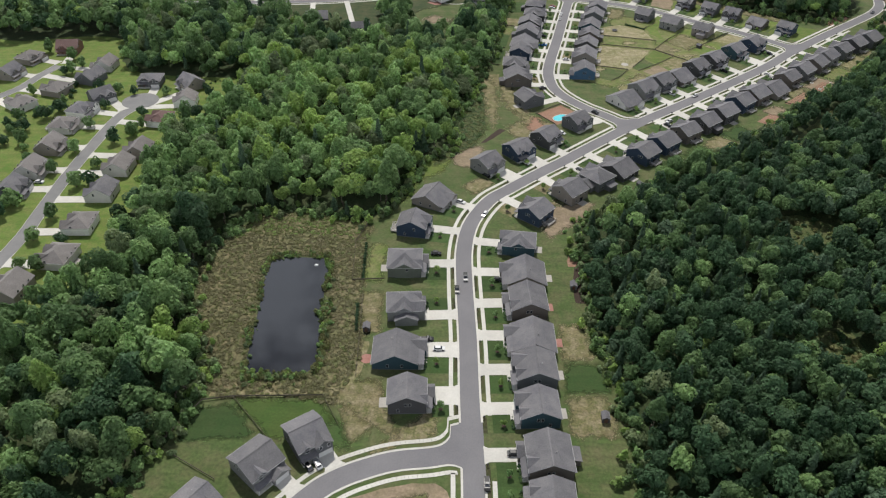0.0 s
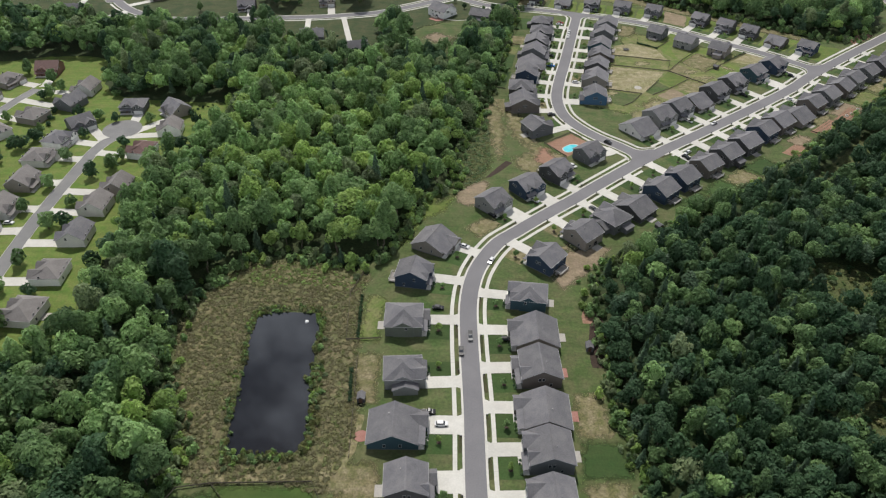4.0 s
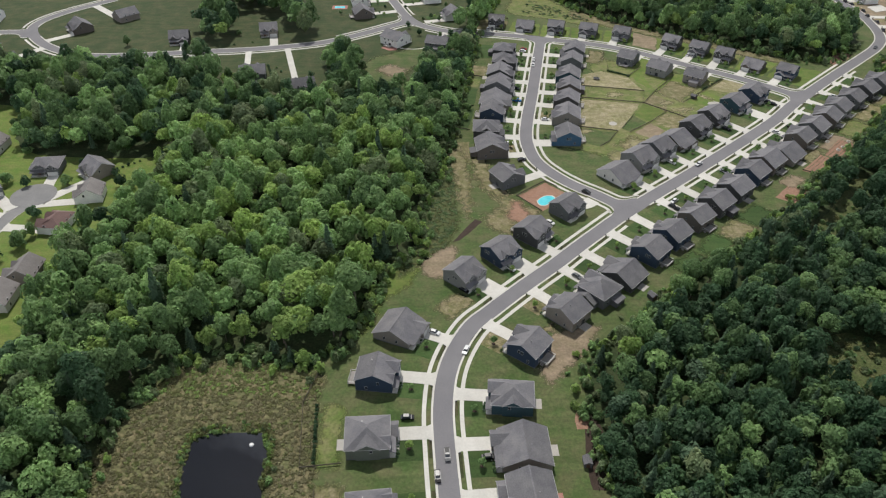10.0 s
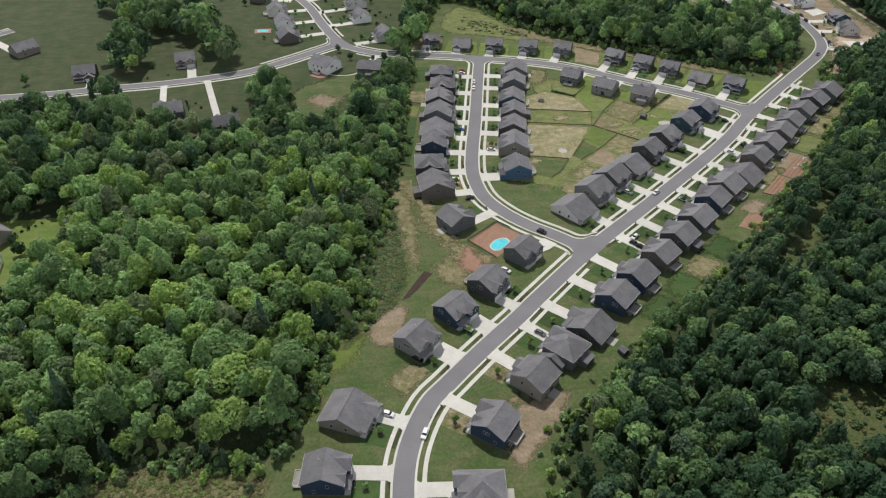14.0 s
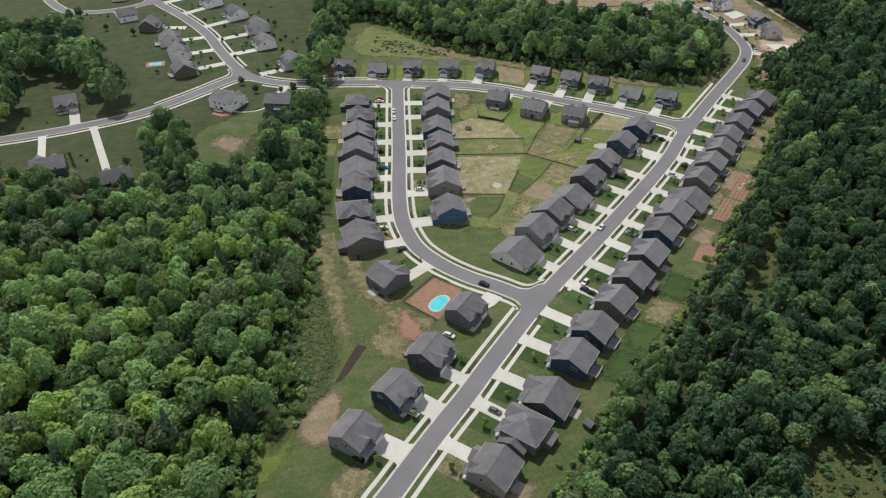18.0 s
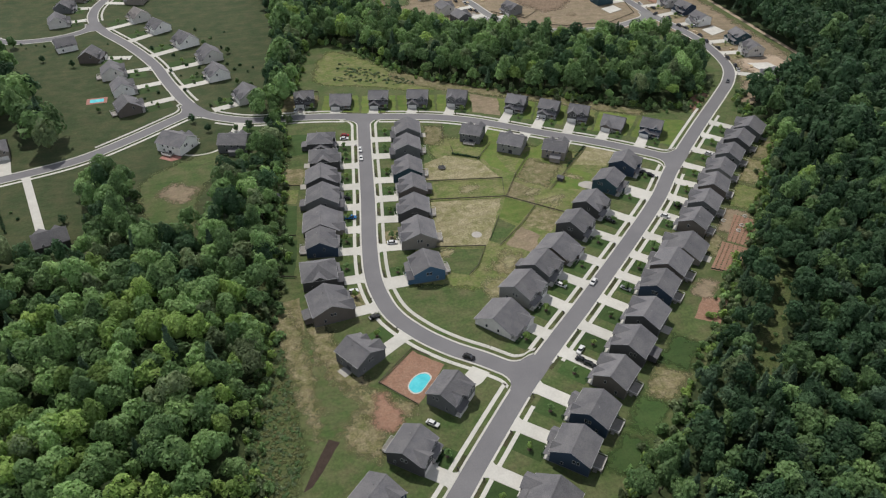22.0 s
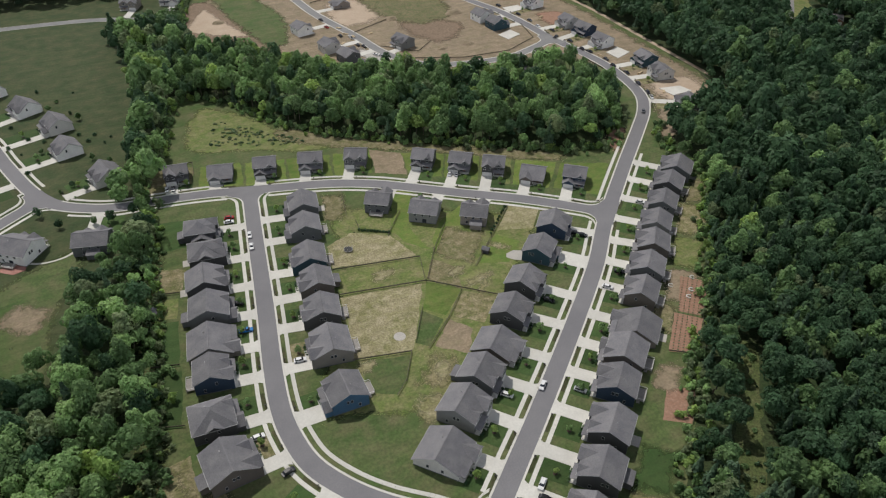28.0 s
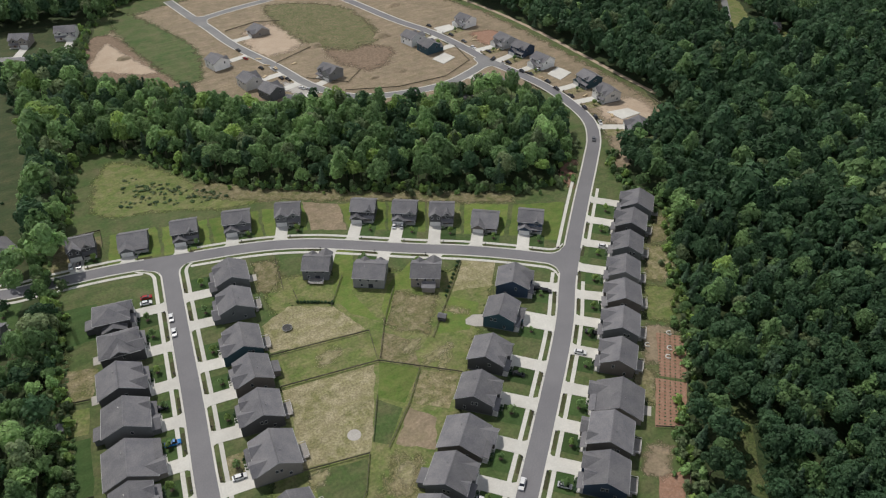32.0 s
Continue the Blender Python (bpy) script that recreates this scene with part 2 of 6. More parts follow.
WALLS = {
    "charcoal": (0.0602, 0.0602, 0.0628), "navy": (0.0258, 0.043, 0.0731), "teal": (0.0301, 0.0645, 0.0817), "slate": (0.1032, 0.1075, 0.1118),
    "grey": (0.1892, 0.1892, 0.1849), "brown": (0.1118, 0.0963, 0.086), "taupe": (0.2064, 0.1849, 0.1634), "pale": (0.52, 0.505, 0.48),
    "white": (0.74, 0.73, 0.71), "blue": (0.0473, 0.1032, 0.172), "sage": (0.1118, 0.1247, 0.1032), "brick": (0.1892, 0.1032, 0.0817),
}
for key, c in WALLS.items():
    M[key] = material(key + "_siding", c, tuple(min(1, v * 1.14) for v in c), 3, 0.75, 0.25, 0.06)
for key, c in {"car_black": (0.0129, 0.0129, 0.0146), "car_white": (0.645, 0.645, 0.645), "car_silver": (0.3612, 0.3698, 0.3784), "car_red": (0.2838, 0.0172, 0.0172),
               "car_blue": (0.0172, 0.1462, 0.387), "car_grey": (0.1118, 0.1161, 0.1204)}.items():
    M[key] = material(key + "_paint", c, c, 2, 0.25, 0.5, 0.04, spec=0.5)
# palest and darkest tones also carry the sun and cloud shade on the woods
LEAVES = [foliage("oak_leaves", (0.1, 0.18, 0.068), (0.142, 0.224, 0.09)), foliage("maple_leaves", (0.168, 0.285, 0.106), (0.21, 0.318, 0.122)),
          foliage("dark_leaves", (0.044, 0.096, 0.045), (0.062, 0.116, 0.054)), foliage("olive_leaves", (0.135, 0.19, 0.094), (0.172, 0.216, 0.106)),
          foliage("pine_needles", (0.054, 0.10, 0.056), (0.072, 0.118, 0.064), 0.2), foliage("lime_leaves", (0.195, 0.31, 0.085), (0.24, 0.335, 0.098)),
          foliage("reed_leaves", (0.15, 0.19, 0.065), (0.21, 0.20, 0.095)), foliage("tan_grass", (0.225, 0.205, 0.115), (0.18, 0.182, 0.09))]


# ---- building blocks ----
class Shape:
    """Gathers faces for one mesh."""

    def __init__(self):
        self.v, self.f = [], []

    def face(self, *pts):
        k = len(self.v)
        self.v += [tuple(p) for p in pts]
        self.f.append(tuple(range(k, k + len(pts))))
        return self

    def box(self, x0, y0, z0, x1, y1, z1):
        k = len(self.v)
        self.v += [(x, y, z) for z in (z0, z1) for x, y in ((x0, y0), (x1, y0), (x1, y1), (x0, y1))]
        self.f += [tuple(k + i for i in q) for q in ((3, 2, 1, 0), (4, 5, 6, 7), (0, 1, 5, 4), (1, 2, 6, 5), (2, 3, 7, 6), (3, 0, 4, 7))]
        return self

    def slab(self, pts, t):
        """A plate of thickness t under the outline pts."""
        k, n = len(self.v), len(pts)
        self.v += [tuple(p) for p in pts] + [(x, y, z - t) for x, y, z in pts]
        self.f.append(tuple(range(k, k + n)))
        self.f.append(tuple(range(k + 2 * n - 1, k + n - 1, -1)))
        self.f += [(k + i, k + n + i, k + n + (i + 1) % n, k + (i + 1) % n) for i in range(n)]
        return self

    def tube(self, x, y, z0, z1, r0, r1, n=8):
        k = len(self.v)
        for z, r in ((z0, r0), (z1, r1)):
            self.v += [(x + r * math.cos(2 * math.pi * i / n), y + r * math.sin(2 * math.pi * i / n), z) for i in range(n)]
        self.f += [(k + i, k + (i + 1) % n, k + n + (i + 1) % n, k + n + i) for i in range(n)] + [tuple(range(k + n, k + 2 * n)), tuple(range(k + n - 1, k - 1, -1))]
        return self


def part(name, shape, mat, parent=None, label=""):
    me = bpy.data.meshes.new(name)
    me.from_pydata(shape.v, [], shape.f)
    me.materials.append(M[mat] if isinstance(mat, str) else mat)
    ob = new(name, me)
    if parent:
        ob.parent = parent
    return tagged(ob, label)


def base(name, x, y, z=0.0, turn=0.0):
    ob = new(name)
    ob.empty_display_size = 0.5
    ob.matrix_world = pose(x, y, z, 0, 0, turn)
    return ob


def smooth(pts, step=2.0, closed=False):
    """A Catmull-Rom curve through pts, sampled about every step metres."""
    p = np.array(pts, float)
    n = len(p)
    out = []
    for i in range(n if closed else n - 1):
        if closed:
            a, b, c, d = (p[(i + k - 1) % n] for k in range(4))
        else:
            a, b, c, d = p[max(i - 1, 0)], p[i], p[i + 1], p[min(i + 2, n - 1)]
        m = max(1, int(np.linalg.norm(c - b) / step))
        for t in np.arange(m) / m:
            out.append(0.5 * (2 * b + (c - a) * t + (2 * a - 5 * b + 4 * c - d) * t * t + (3 * b - a - 3 * c + d) * t ** 3))
    if not closed:
        out.append(p[-1])
    return np.array(out)


def inside(px, py, poly):
    """Which of the points lie inside the outline."""
    px, py = np.asarray(px), np.asarray(py)
    res = np.zeros(px.shape, bool)
    for (x0, y0), (x1, y1) in zip(poly, np.roll(poly, -1, 0)):
        hit = (y0 > py) != (y1 > py)
        res ^= hit & (px < (x1 - x0) * (py - y0) / ((y1 - y0) if y1 != y0 else 1e-9) + x0)
    return res


LAYER = [0]


SOFT = {}


def soft_material(key):
    """The same cover, thinning out in tufts where the cover attribute falls off."""
    if key not in SOFT:
        m = M[key].copy()
        n, l = m.node_tree.nodes, m.node_tree.links
        at, tx, ad, rg = n.new("ShaderNodeAttribute"), n.new("ShaderNodeTexNoise"), n.new("ShaderNodeMath"), n.new("ShaderNodeMapRange")
        at.attribute_name = "cover"
        tx.inputs["Scale"].default_value, tx.inputs["Detail"].default_value = 0.42, 6
        l.new(n.new("ShaderNodeNewGeometry").outputs["Position"], tx.inputs["Vector"])
        ad.operation = "ADD"
        broad, ad2 = n.new("ShaderNodeTexNoise"), n.new("ShaderNodeMath")
        broad.inputs["Scale"].default_value, broad.inputs["Detail"].default_value = 0.11, 3
        l.new(tx.inputs["Vector"].links[0].from_socket, broad.inputs["Vector"])
        ad2.operation = "ADD"
        l.new(tx.outputs["Fac"], ad2.inputs[0]), l.new(broad.outputs["Fac"], ad2.inputs[1])
        l.new(at.outputs["Fac"], ad.inputs[0]), l.new(ad2.outputs[0], ad.inputs[1])
        rg.inputs["From Min"].default_value, rg.inputs["From Max"].default_value = 1.25, 1.8
        l.new(ad.outputs[0], rg.inputs["Value"])
        mx = n.new("ShaderNodeMixShader")
        l.new(rg.outputs["Result"], mx.inputs["Fac"])
        l.new(n.new("ShaderNodeBsdfTransparent").outputs["BSDF"], mx.inputs[1])
        l.new(n["Principled BSDF"].outputs["BSDF"], mx.inputs[2])
        l.new(mx.outputs["Shader"], n["Material Output"].inputs["Surface"])
        SOFT[key] = m
    return SOFT[key]


def soft(name, polys, mat, z, fade=4.0, label="", category="ground", cell=1.5, kind="structure"):
    """Ground cover over one or more outlines that thins out across its edge over fade metres."""
    LAYER[0] = (LAYER[0] + 1) % 24
    z += LAYER[0] * 0.0004
    pts = np.vstack([np.array(p, float) for p in polys])
    lo, hi = pts.min(0) - fade, pts.max(0) + fade
    gx, gy = np.arange(lo[0], hi[0] + cell, cell), np.arange(lo[1], hi[1] + cell, cell)
    X, Y = np.meshgrid(gx, gy)
    cover = np.zeros(X.shape)
    for p in polys:
        p = np.array(p, float)
        dist = np.full(X.shape, 1e9)
        for a, b in zip(p, np.roll(p, -1, 0)):
            u = b - a
            t = np.clip(((X - a[0]) * u[0] + (Y - a[1]) * u[1]) / (u @ u + 1e-9), 0, 1)
            dist = np.minimum(dist, np.hypot(X - a[0] - t * u[0], Y - a[1] - t * u[1]))
        cover = np.maximum(cover, np.clip(0.5 + np.where(inside(X, Y, p), dist, -dist) / fade, 0, 1))
    w = len(gx)
    s = Shape()
    full = (cover[:-1, :-1] + cover[1:, :-1] + cover[:-1, 1:] + cover[1:, 1:]) > 0.02
    ids = -np.ones(X.shape, int)
    val = []
    for r, c in zip(*np.nonzero(full)):
        q = []
        for rr, cc in ((r, c), (r, c + 1), (r + 1, c + 1), (r + 1, c)):
            if ids[rr, cc] < 0:
                ids[rr, cc] = len(s.v)
                s.v.append((X[rr, cc], Y[rr, cc], z))
                val.append(cover[rr, cc])
            q.append(int(ids[rr, cc]))
        s.f.append(tuple(q))
    ob = part(name, s, soft_material(mat))
    at = ob.data.attributes.new("cover", "FLOAT", "POINT")
    at.data.foreach_set("value", np.array(val, np.float32))
    return tagged(ob, label, category, kind=kind)


def patch(name, pts, mat, z, ragged=1.0, label="", category="ground", step=3.0, round_it=True):
    """A sheet of ground cover with a soft, uneven edge."""
    if ragged >= 1.0 and name not in ("lawn_ground", "pond", "glade", "garden_bed"):
        return soft(name, [smooth(pts, 2.0, True) if round_it else pts], mat, z, 2.5 + 3.0 * ragged, label, category)
    c = smooth(pts, step, True) if round_it else np.array([a + (b - a) * t for a, b in zip(np.array(pts, float), np.roll(np.array(pts, float), -1, 0)) for t in np.arange(0, 1, min(1, step / max(step, np.linalg.norm(b - a))))])
    s = Shape()
    ring = []
    LAYER[0] = (LAYER[0] + 1) % 24
    z += LAYER[0] * 0.0004
    for x, y in c:
        k = noise.noise_vector((x * 0.23, y * 0.23, 7.0)) * ragged + noise.noise_vector((x * 0.9, y * 0.9, 3.0)) * ragged * 0.5
        ring.append((x + k.x, y + k.y, z))
    s.face(*ring)
    me_ob = part(name, s, mat)
    b = bmesh.new()
    b.from_mesh(me_ob.data)
    bmesh.ops.triangulate(b, faces=b.faces[:])
    bmesh.ops.recalc_face_normals(b, faces=b.faces[:])
    if b.faces and sum(f.normal.z for f in b.faces) < 0:
        bmesh.ops.reverse_faces(b, faces=b.faces[:])
    b.to_mesh(me_ob.data)
    b.free()
    return tagged(me_ob, label, category, kind="structure")


# ---- roads ----
ROADS = {
    "main": [(5, 90), (5, 133), (3, 175), (2, 203), (0, 237), (-0.5, 261), (2.5, 281), (11, 300), (21, 311), (36, 326), (52, 341), (65, 354), (91, 379), (111, 396), (133, 414), (173, 448), (201, 473), (224, 497), (262, 532), (297, 563), (315, 580), (327, 597), (333, 618), (336, 647), (333, 677), (329, 703), (328, 730), (324, 767), (314, 805), (304, 864), (292, 910)],
    "loop": [(94, 382), (87, 388), (80, 395), (70, 404), (61, 415), (54, 428), (51.5, 441), (51.5, 456), (55, 478), (62, 512), (70, 554), (79, 600)],
    "top": [(229, 503), (211, 520.5), (194, 535), (175, 549), (156, 564), (137, 578), (115, 589), (80, 600), (57, 607), (32, 612), (18, 614), (4, 620), (-10, 631), (-20, 650), (-30, 682), (-39, 715), (-55, 752), (-75, 789), (-83, 813), (-83, 838), (-75, 864), (-62, 886), (-45, 905)],
    "west": [(-16, 637), (-30, 627), (-52, 611), (-77, 596), (-105, 588), (-133, 583), (-164, 580), (-208, 575), (-242, 576), (-271, 592), (-292, 617), (-296, 637), (-284, 660), (-255, 690)],
    "branch": [(-292, 619), (-315, 619), (-345, 616), (-430, 610)],
    "far_cross": [(-80, 798), (-98, 786), (-118, 782), (-140, 786), (-155, 805), (-170, 840)],
    "old_street": [(-208, 200), (-204, 255), (-205, 280), (-207, 314), (-207, 352), (-206, 378), (-200, 394)],
    "old_court": [(-300, 385), (-284, 413), (-280, 431), (-275, 449)],
    "south_lane": [(4, 152), (-8, 148), (-20, 146), (-29, 143), (-39, 138), (-47, 131), (-62, 112)],
    "site_road": [(180, 940), (185, 887), (188, 866), (192, 823), (203, 771), (209, 735), (219, 711), (232, 698), (256, 689), (284, 686), (305, 691), (333, 702)],
    "site_cross": [(184, 884), (222, 894), (290, 905)],
    "north_street": [(84, 871), (66, 875), (48, 884), (20, 892), (-40, 900)],
}
HALF = {k: 4.0 for k in ROADS}
HALF.update(old_street=3.4, old_court=3.2, south_lane=4.2, site_cross=3.8, site_road=3.8, north_street=3.6, top=3.9)
LINES = {k: smooth(v, 1.5) for k, v in ROADS.items()}
# which end of a road runs into which other road: (end, other road)
JOINS = {"loop": ((0, "main"), (-1, "top")), "top": ((0, "main"),), "west": ((0, "top"),), "branch": ((0, "west"),), "south_lane": ((0, "main"),),
         "far_cross": ((0, "top"),), "site_road": ((-1, "main"),), "site_cross": ((0, "site_road"),)}


def near_road(x, y, name):
    """Nearest point of a road's middle line, and its distance."""
    d = np.hypot(LINES[name][:, 0] - x, LINES[name][:, 1] - y)
    i = int(d.argmin())
    return LINES[name][i], d[i], i


def widths(name):
    """Half width along a road, flared where it joins another."""
    line, half, r = LINES[name], np.full(len(LINES[name]), HALF[name]), 7.0
    for end, other in JOINS.get(name, ()):
        for i, (x, y) in enumerate(line):
            u = near_road(x, y, other)[1] - HALF[other]
            if u < r and (i < len(line) / 2) == (end == 0):
                half[i] += r - math.sqrt(max(0, r * r - (r - max(u, 0)) ** 2))
    return half


WIDE = {k: widths(k) for k in ROADS}


def on_road(x, y, name, clear, walk_side):
    """Whether a point lies on another road; sidewalks also stop at the sidewalk of a street that joins theirs."""
    for o in ROADS:
        if o != name:
            _, d, i = near_road(x, y, o)
            joins = any(q == name for _, q in JOINS.get(o, ()))
            if d < (WIDE[o][i] if joins else HALF[o]) + (3.5 if joins and walk_side else clear):
                return True
    return False


def normals(line):
    d = np.gradient(line, axis=0)
    d /= np.linalg.norm(d, axis=1)[:, None] + 1e-9
    return np.stack([-d[:, 1], d[:, 0]], 1)


def ribbon(name, offset0, offset1, z, thick, mat, label, category, gap=0.0, keep=None, clear=0.0):
    """A strip along a road between two offsets to its left (positive) or right; pieces lying on another road are left out."""
    line = LINES[name]
    nn = normals(line)
    a, b = line + nn * np.asarray(offset0)[:, None], line + nn * np.asarray(offset1)[:, None]
    s = Shape()
    for i in range(len(line) - 1):
        mid = (a[i] + b[i + 1]) / 2
        if keep and not keep(*mid):
            continue
        if thick > 0 and on_road(*mid, name, clear, category == "pavement"):
            continue
        a1, b1 = a[i + 1] - (a[i + 1] - a[i]) * gap, b[i + 1] - (b[i + 1] - b[i]) * gap
        pts = [(*a[i], z), (*b[i], z), (*b1, z), (*a1, z)]
        if offset0[0] > offset1[0]:
            s.slab(pts, thick) if thick else s.face(*pts)
        else:
            s.slab(pts[::-1], thick) if thick else s.face(*pts[::-1])
    if s.f:
        return tagged(part(category.replace(" ", "_"), s, mat), label, category, kind="structure")


WALKS = {  # sidewalks: side (+1 left, -1 right) and the stretch of plan that has them
    "main": ((1, lambda x, y: y < 552), (-1, lambda x, y: y < 540)), "loop": ((1, None), (-1, None)), "top": ((1, lambda x, y: x > -5), (-1, None)),
    "south_lane": ((1, None), (-1, None)), "west": ((1, None), (-1, lambda x, y: x > -70)),
}
for i, name in enumerate(ROADS):
    half = widths(name)
    old = name.startswith("old") or name == "north_street"
    ribbon(name, half, -half, 0.034 + 0.004 * i, 0, "far_asphalt" if old or name.startswith("site") else "asphalt", "grey asphalt street between kerbs", "road")
    for side in (1, -1):
        if not old:
            ribbon(name, side * (half + 0.05), side * (half - 0.55), 0.09, 0.08, "concrete", "pale concrete gutter beside the street", "gutter", 0.01, clear=0.3)
        ribbon(name, side * (half + 0.2), side * (half + 0.03), 0.15, 0.14, "concrete", "pale concrete kerb along the street", "kerb", 0.01, clear=0.3)
    for side, keep in WALKS.get(name, ()):
        ribbon(name, side * (half + 3.4), side * (half + 1.9), 0.12, 0.1, "concrete", "pale concrete sidewalk slabs in a row", "pavement", 0.035, keep, clear=0.4)
turning = Shape()
turning.face(*[(-201 + 11 * math.cos(a), 400 + 10.5 * math.sin(a), 0.17) for a in np.linspace(0, 2 * math.pi, 33)[:-1]])
tagged(part("road", turning, "far_asphalt"), "round turning head of an old asphalt street", "road", kind="structure")

# ---- ground ----
# the outline of the open ground, stretch by stretch
EDGE_SOUTH_WEST = [(-118, 100), (-109, 125), (-98, 150), (-93, 170), (-98, 190), (-110, 213), (-116, 239), (-111, 262), (-98, 282), (-72, 287), (-49, 280), (-35, 297), (-27, 316), (-22, 340)]
EDGE_WEST = [(-9, 352), (-7, 386), (-1, 405), (4, 433), (11, 465), (18, 514), (24, 556), (30, 590), (31, 625), (44, 655), (58, 702), (72, 719), (97, 696), (110, 670)]
EDGE_NORTH = [(127, 645), (173, 609), (216, 581), (240, 565), (267, 556), (290, 572), (306, 589), (312, 612), (313, 640), (306, 655), (285, 665), (259, 660), (234, 672), (208, 692)]
EDGE_SITE = [(176, 700), (161, 715), (138, 748), (106, 778), (90, 812), (108, 900), (160, 960), (280, 960), (360, 880), (390, 790), (392, 740), (391, 690), (387, 640), (384, 605)]
EDGE_EAST = [(366, 566), (345, 562), (312, 560), (296, 534), (294, 506), (266, 474), (240, 444), (216, 420), (194, 404), (184, 389), (166, 374), (150, 360), (131, 344), (106, 329)]
EDGE_SOUTH_EAST = [(91, 312), (74, 299), (54, 280), (51, 250), (52, 215), (55, 186), (58, 158), (57, 132), (60, 100)]
CLEAR_HOME = EDGE_SOUTH_WEST + EDGE_WEST + EDGE_NORTH + EDGE_SITE + EDGE_EAST + EDGE_SOUTH_EAST
CLEAR_OLD = [(-188, 190), (-166, 219), (-158, 244), (-161, 274), (-165, 309), (-168, 345), (-160, 366), (-152, 384), (-143, 397), (-147, 432), (-177, 436), (-215, 441), (-233, 455), (-250, 495), (-285, 500), (-320, 490), (-420, 480), (-420, 190)]
CLEAR_WEST = [(-430, 560), (-308, 553), (-270, 552), (-230, 548), (-180, 542), (-146, 540), (-134, 525), (-110, 522), (-100, 507), (-68, 503), (-66, 530), (-74, 560), (-62, 577), (-47, 552), (-42, 512), (-17, 507), (-8, 556), (10, 571), (24, 592), (28, 620), (30, 656), (40, 706), (44, 760), (40, 830), (-10, 900), (-430, 900)]
CLEAR_NORTH = [(-60, 862), (0, 850), (60, 835), (80, 838), (100, 860), (112, 895), (112, 925), (80, 935), (40, 940), (-60, 940)]
GLADES = [[(500, 636), (538, 692), (572, 690), (545, 652), (540, 636), (520, 628)], [(494, 590), (503, 612), (528, 634), (548, 630), (540, 612), (512, 594)], [(137, 266), (147, 260), (164, 264), (174, 284), (160, 294), (145, 290)], [(131, 188), (150, 190), (156, 200), (150, 214), (132, 208)],
          [(166, 350), (178, 352), (191, 366), (206, 382), (224, 402), (219, 409), (203, 392), (189, 377), (174, 361)], [(195, 306), (216, 318), (214, 326), (196, 314)]]
ground = Shape().face((-3000, -2500, 0), (3000, -2500, 0), (3000, 3500, 0), (-3000, 3500, 0))
tagged(part("ground", ground, "forest_floor"), "dark leaf-littered forest floor reaching the horizon", "ground", kind="structure")
patch("lawn_ground", CLEAR_HOME, "lawn", 0.02, 2.0, "mown green and yellowing grass round the new houses", step=5)
# yellow-green lawns; the stronger sun on them is put into the brighter colour
patch("lawn_ground", CLEAR_OLD, "bright_lawn", 0.02, 2.0, "mown green lawns of the older neighbourhood", step=5)
patch("lawn_ground", CLEAR_WEST, "wide_lawn", 0.02, 2.0, "wide green lawns of large lots", step=5)
patch("lawn_ground", CLEAR_NORTH, "wide_lawn", 0.026, 2.0, "green lawns beyond the wooded strip", step=5)
for g in GLADES:
    patch("glade", g, "rough_grass" if g[0][0] > 480 else "scrub", 0.02, 1.5, "small grassy clearing in the woods")
MEADOW = [(-86, 169), (-66, 172), (-45, 168), (-38, 190), (-42, 225), (-45, 262), (-44, 276), (-72, 285), (-98, 280), (-110, 263), (-115, 242), (-109, 214), (-98, 192), (-92, 174)]
patch("meadow", MEADOW, "meadow", 0.03, 1.5, "tall tan and green meadow grass round the pond")
patch("soil", [(92, 835), (110, 800), (140, 768), (165, 726), (180, 706), (208, 698), (234, 680), (259, 668), (300, 672), (330, 650), (335, 600), (322, 575), (345, 566), (372, 578), (380, 610), (382, 660), (384, 740), (378, 800), (350, 870), (280, 930), (170, 930), (120, 890)], "soil", 0.026, 3.0, "bare tan and reddish soil of a building site", "soil")
patch("clay_bank", [(119, 891), (80, 838), (93, 817), (136, 774), (147, 780)], "clay", 0.029, 1.5, "dull brown clay bank round a sand pad", "soil")
patch("pale_soil", [(116, 876), (96, 838), (97, 829), (125, 806), (133, 805)], "sand", 0.03, 1.0, "smooth pale sand heap pad", "soil", round_it=False)
patch("site_grass", [(137, 940), (127, 889), (138, 790), (150, 776), (158, 787), (167, 839), (151, 910)], "lawn", 0.03, 2.0, "weedy green slope beside the site")
patch("site_grass", [(242, 885), (292, 855), (290, 786), (262, 770), (244, 784), (234, 818)], "meadow", 0.03, 3.0, "weedy patch in the middle of the site")
patch("scrub_strip", [(-18, 333), (-8, 343), (3, 354), (9, 372), (9, 405), (8, 436), (13, 465), (20, 500), (26, 540), (31, 580), (24, 585), (17, 540), (10, 500), (2, 455), (-4, 425), (-8, 391), (-10, 358)], "scrub", 0.03, 1.5, "weedy strip along the edge of the woods")
patch("bare_track", [(8, 450), (15, 440), (17, 410), (17, 387), (14, 376), (11, 392), (9, 415), (6, 436)], "dry_lawn", 0.034, 1.5, "worn dry track in the grass")
patch("bare_soil", [(7, 354), (-5, 346), (-8, 338), (-3, 331), (5, 336), (7, 347)], "soil", 0.036, 1.0, "bare graded soil behind a new house", "soil")
patch("bare_soil", [(40, 272), (52, 284), (62, 300), (50, 300), (40, 292), (36, 280)], "soil", 0.036, 1.5, "bare tan soil in a new side yard", "soil")
patch("red_soil", [(40, 395), (55.7, 407), (65, 396.5), (58, 388), (51, 381)], "red_soil", 0.04, 0.5, "red clay round the pool", "soil", round_it=False)
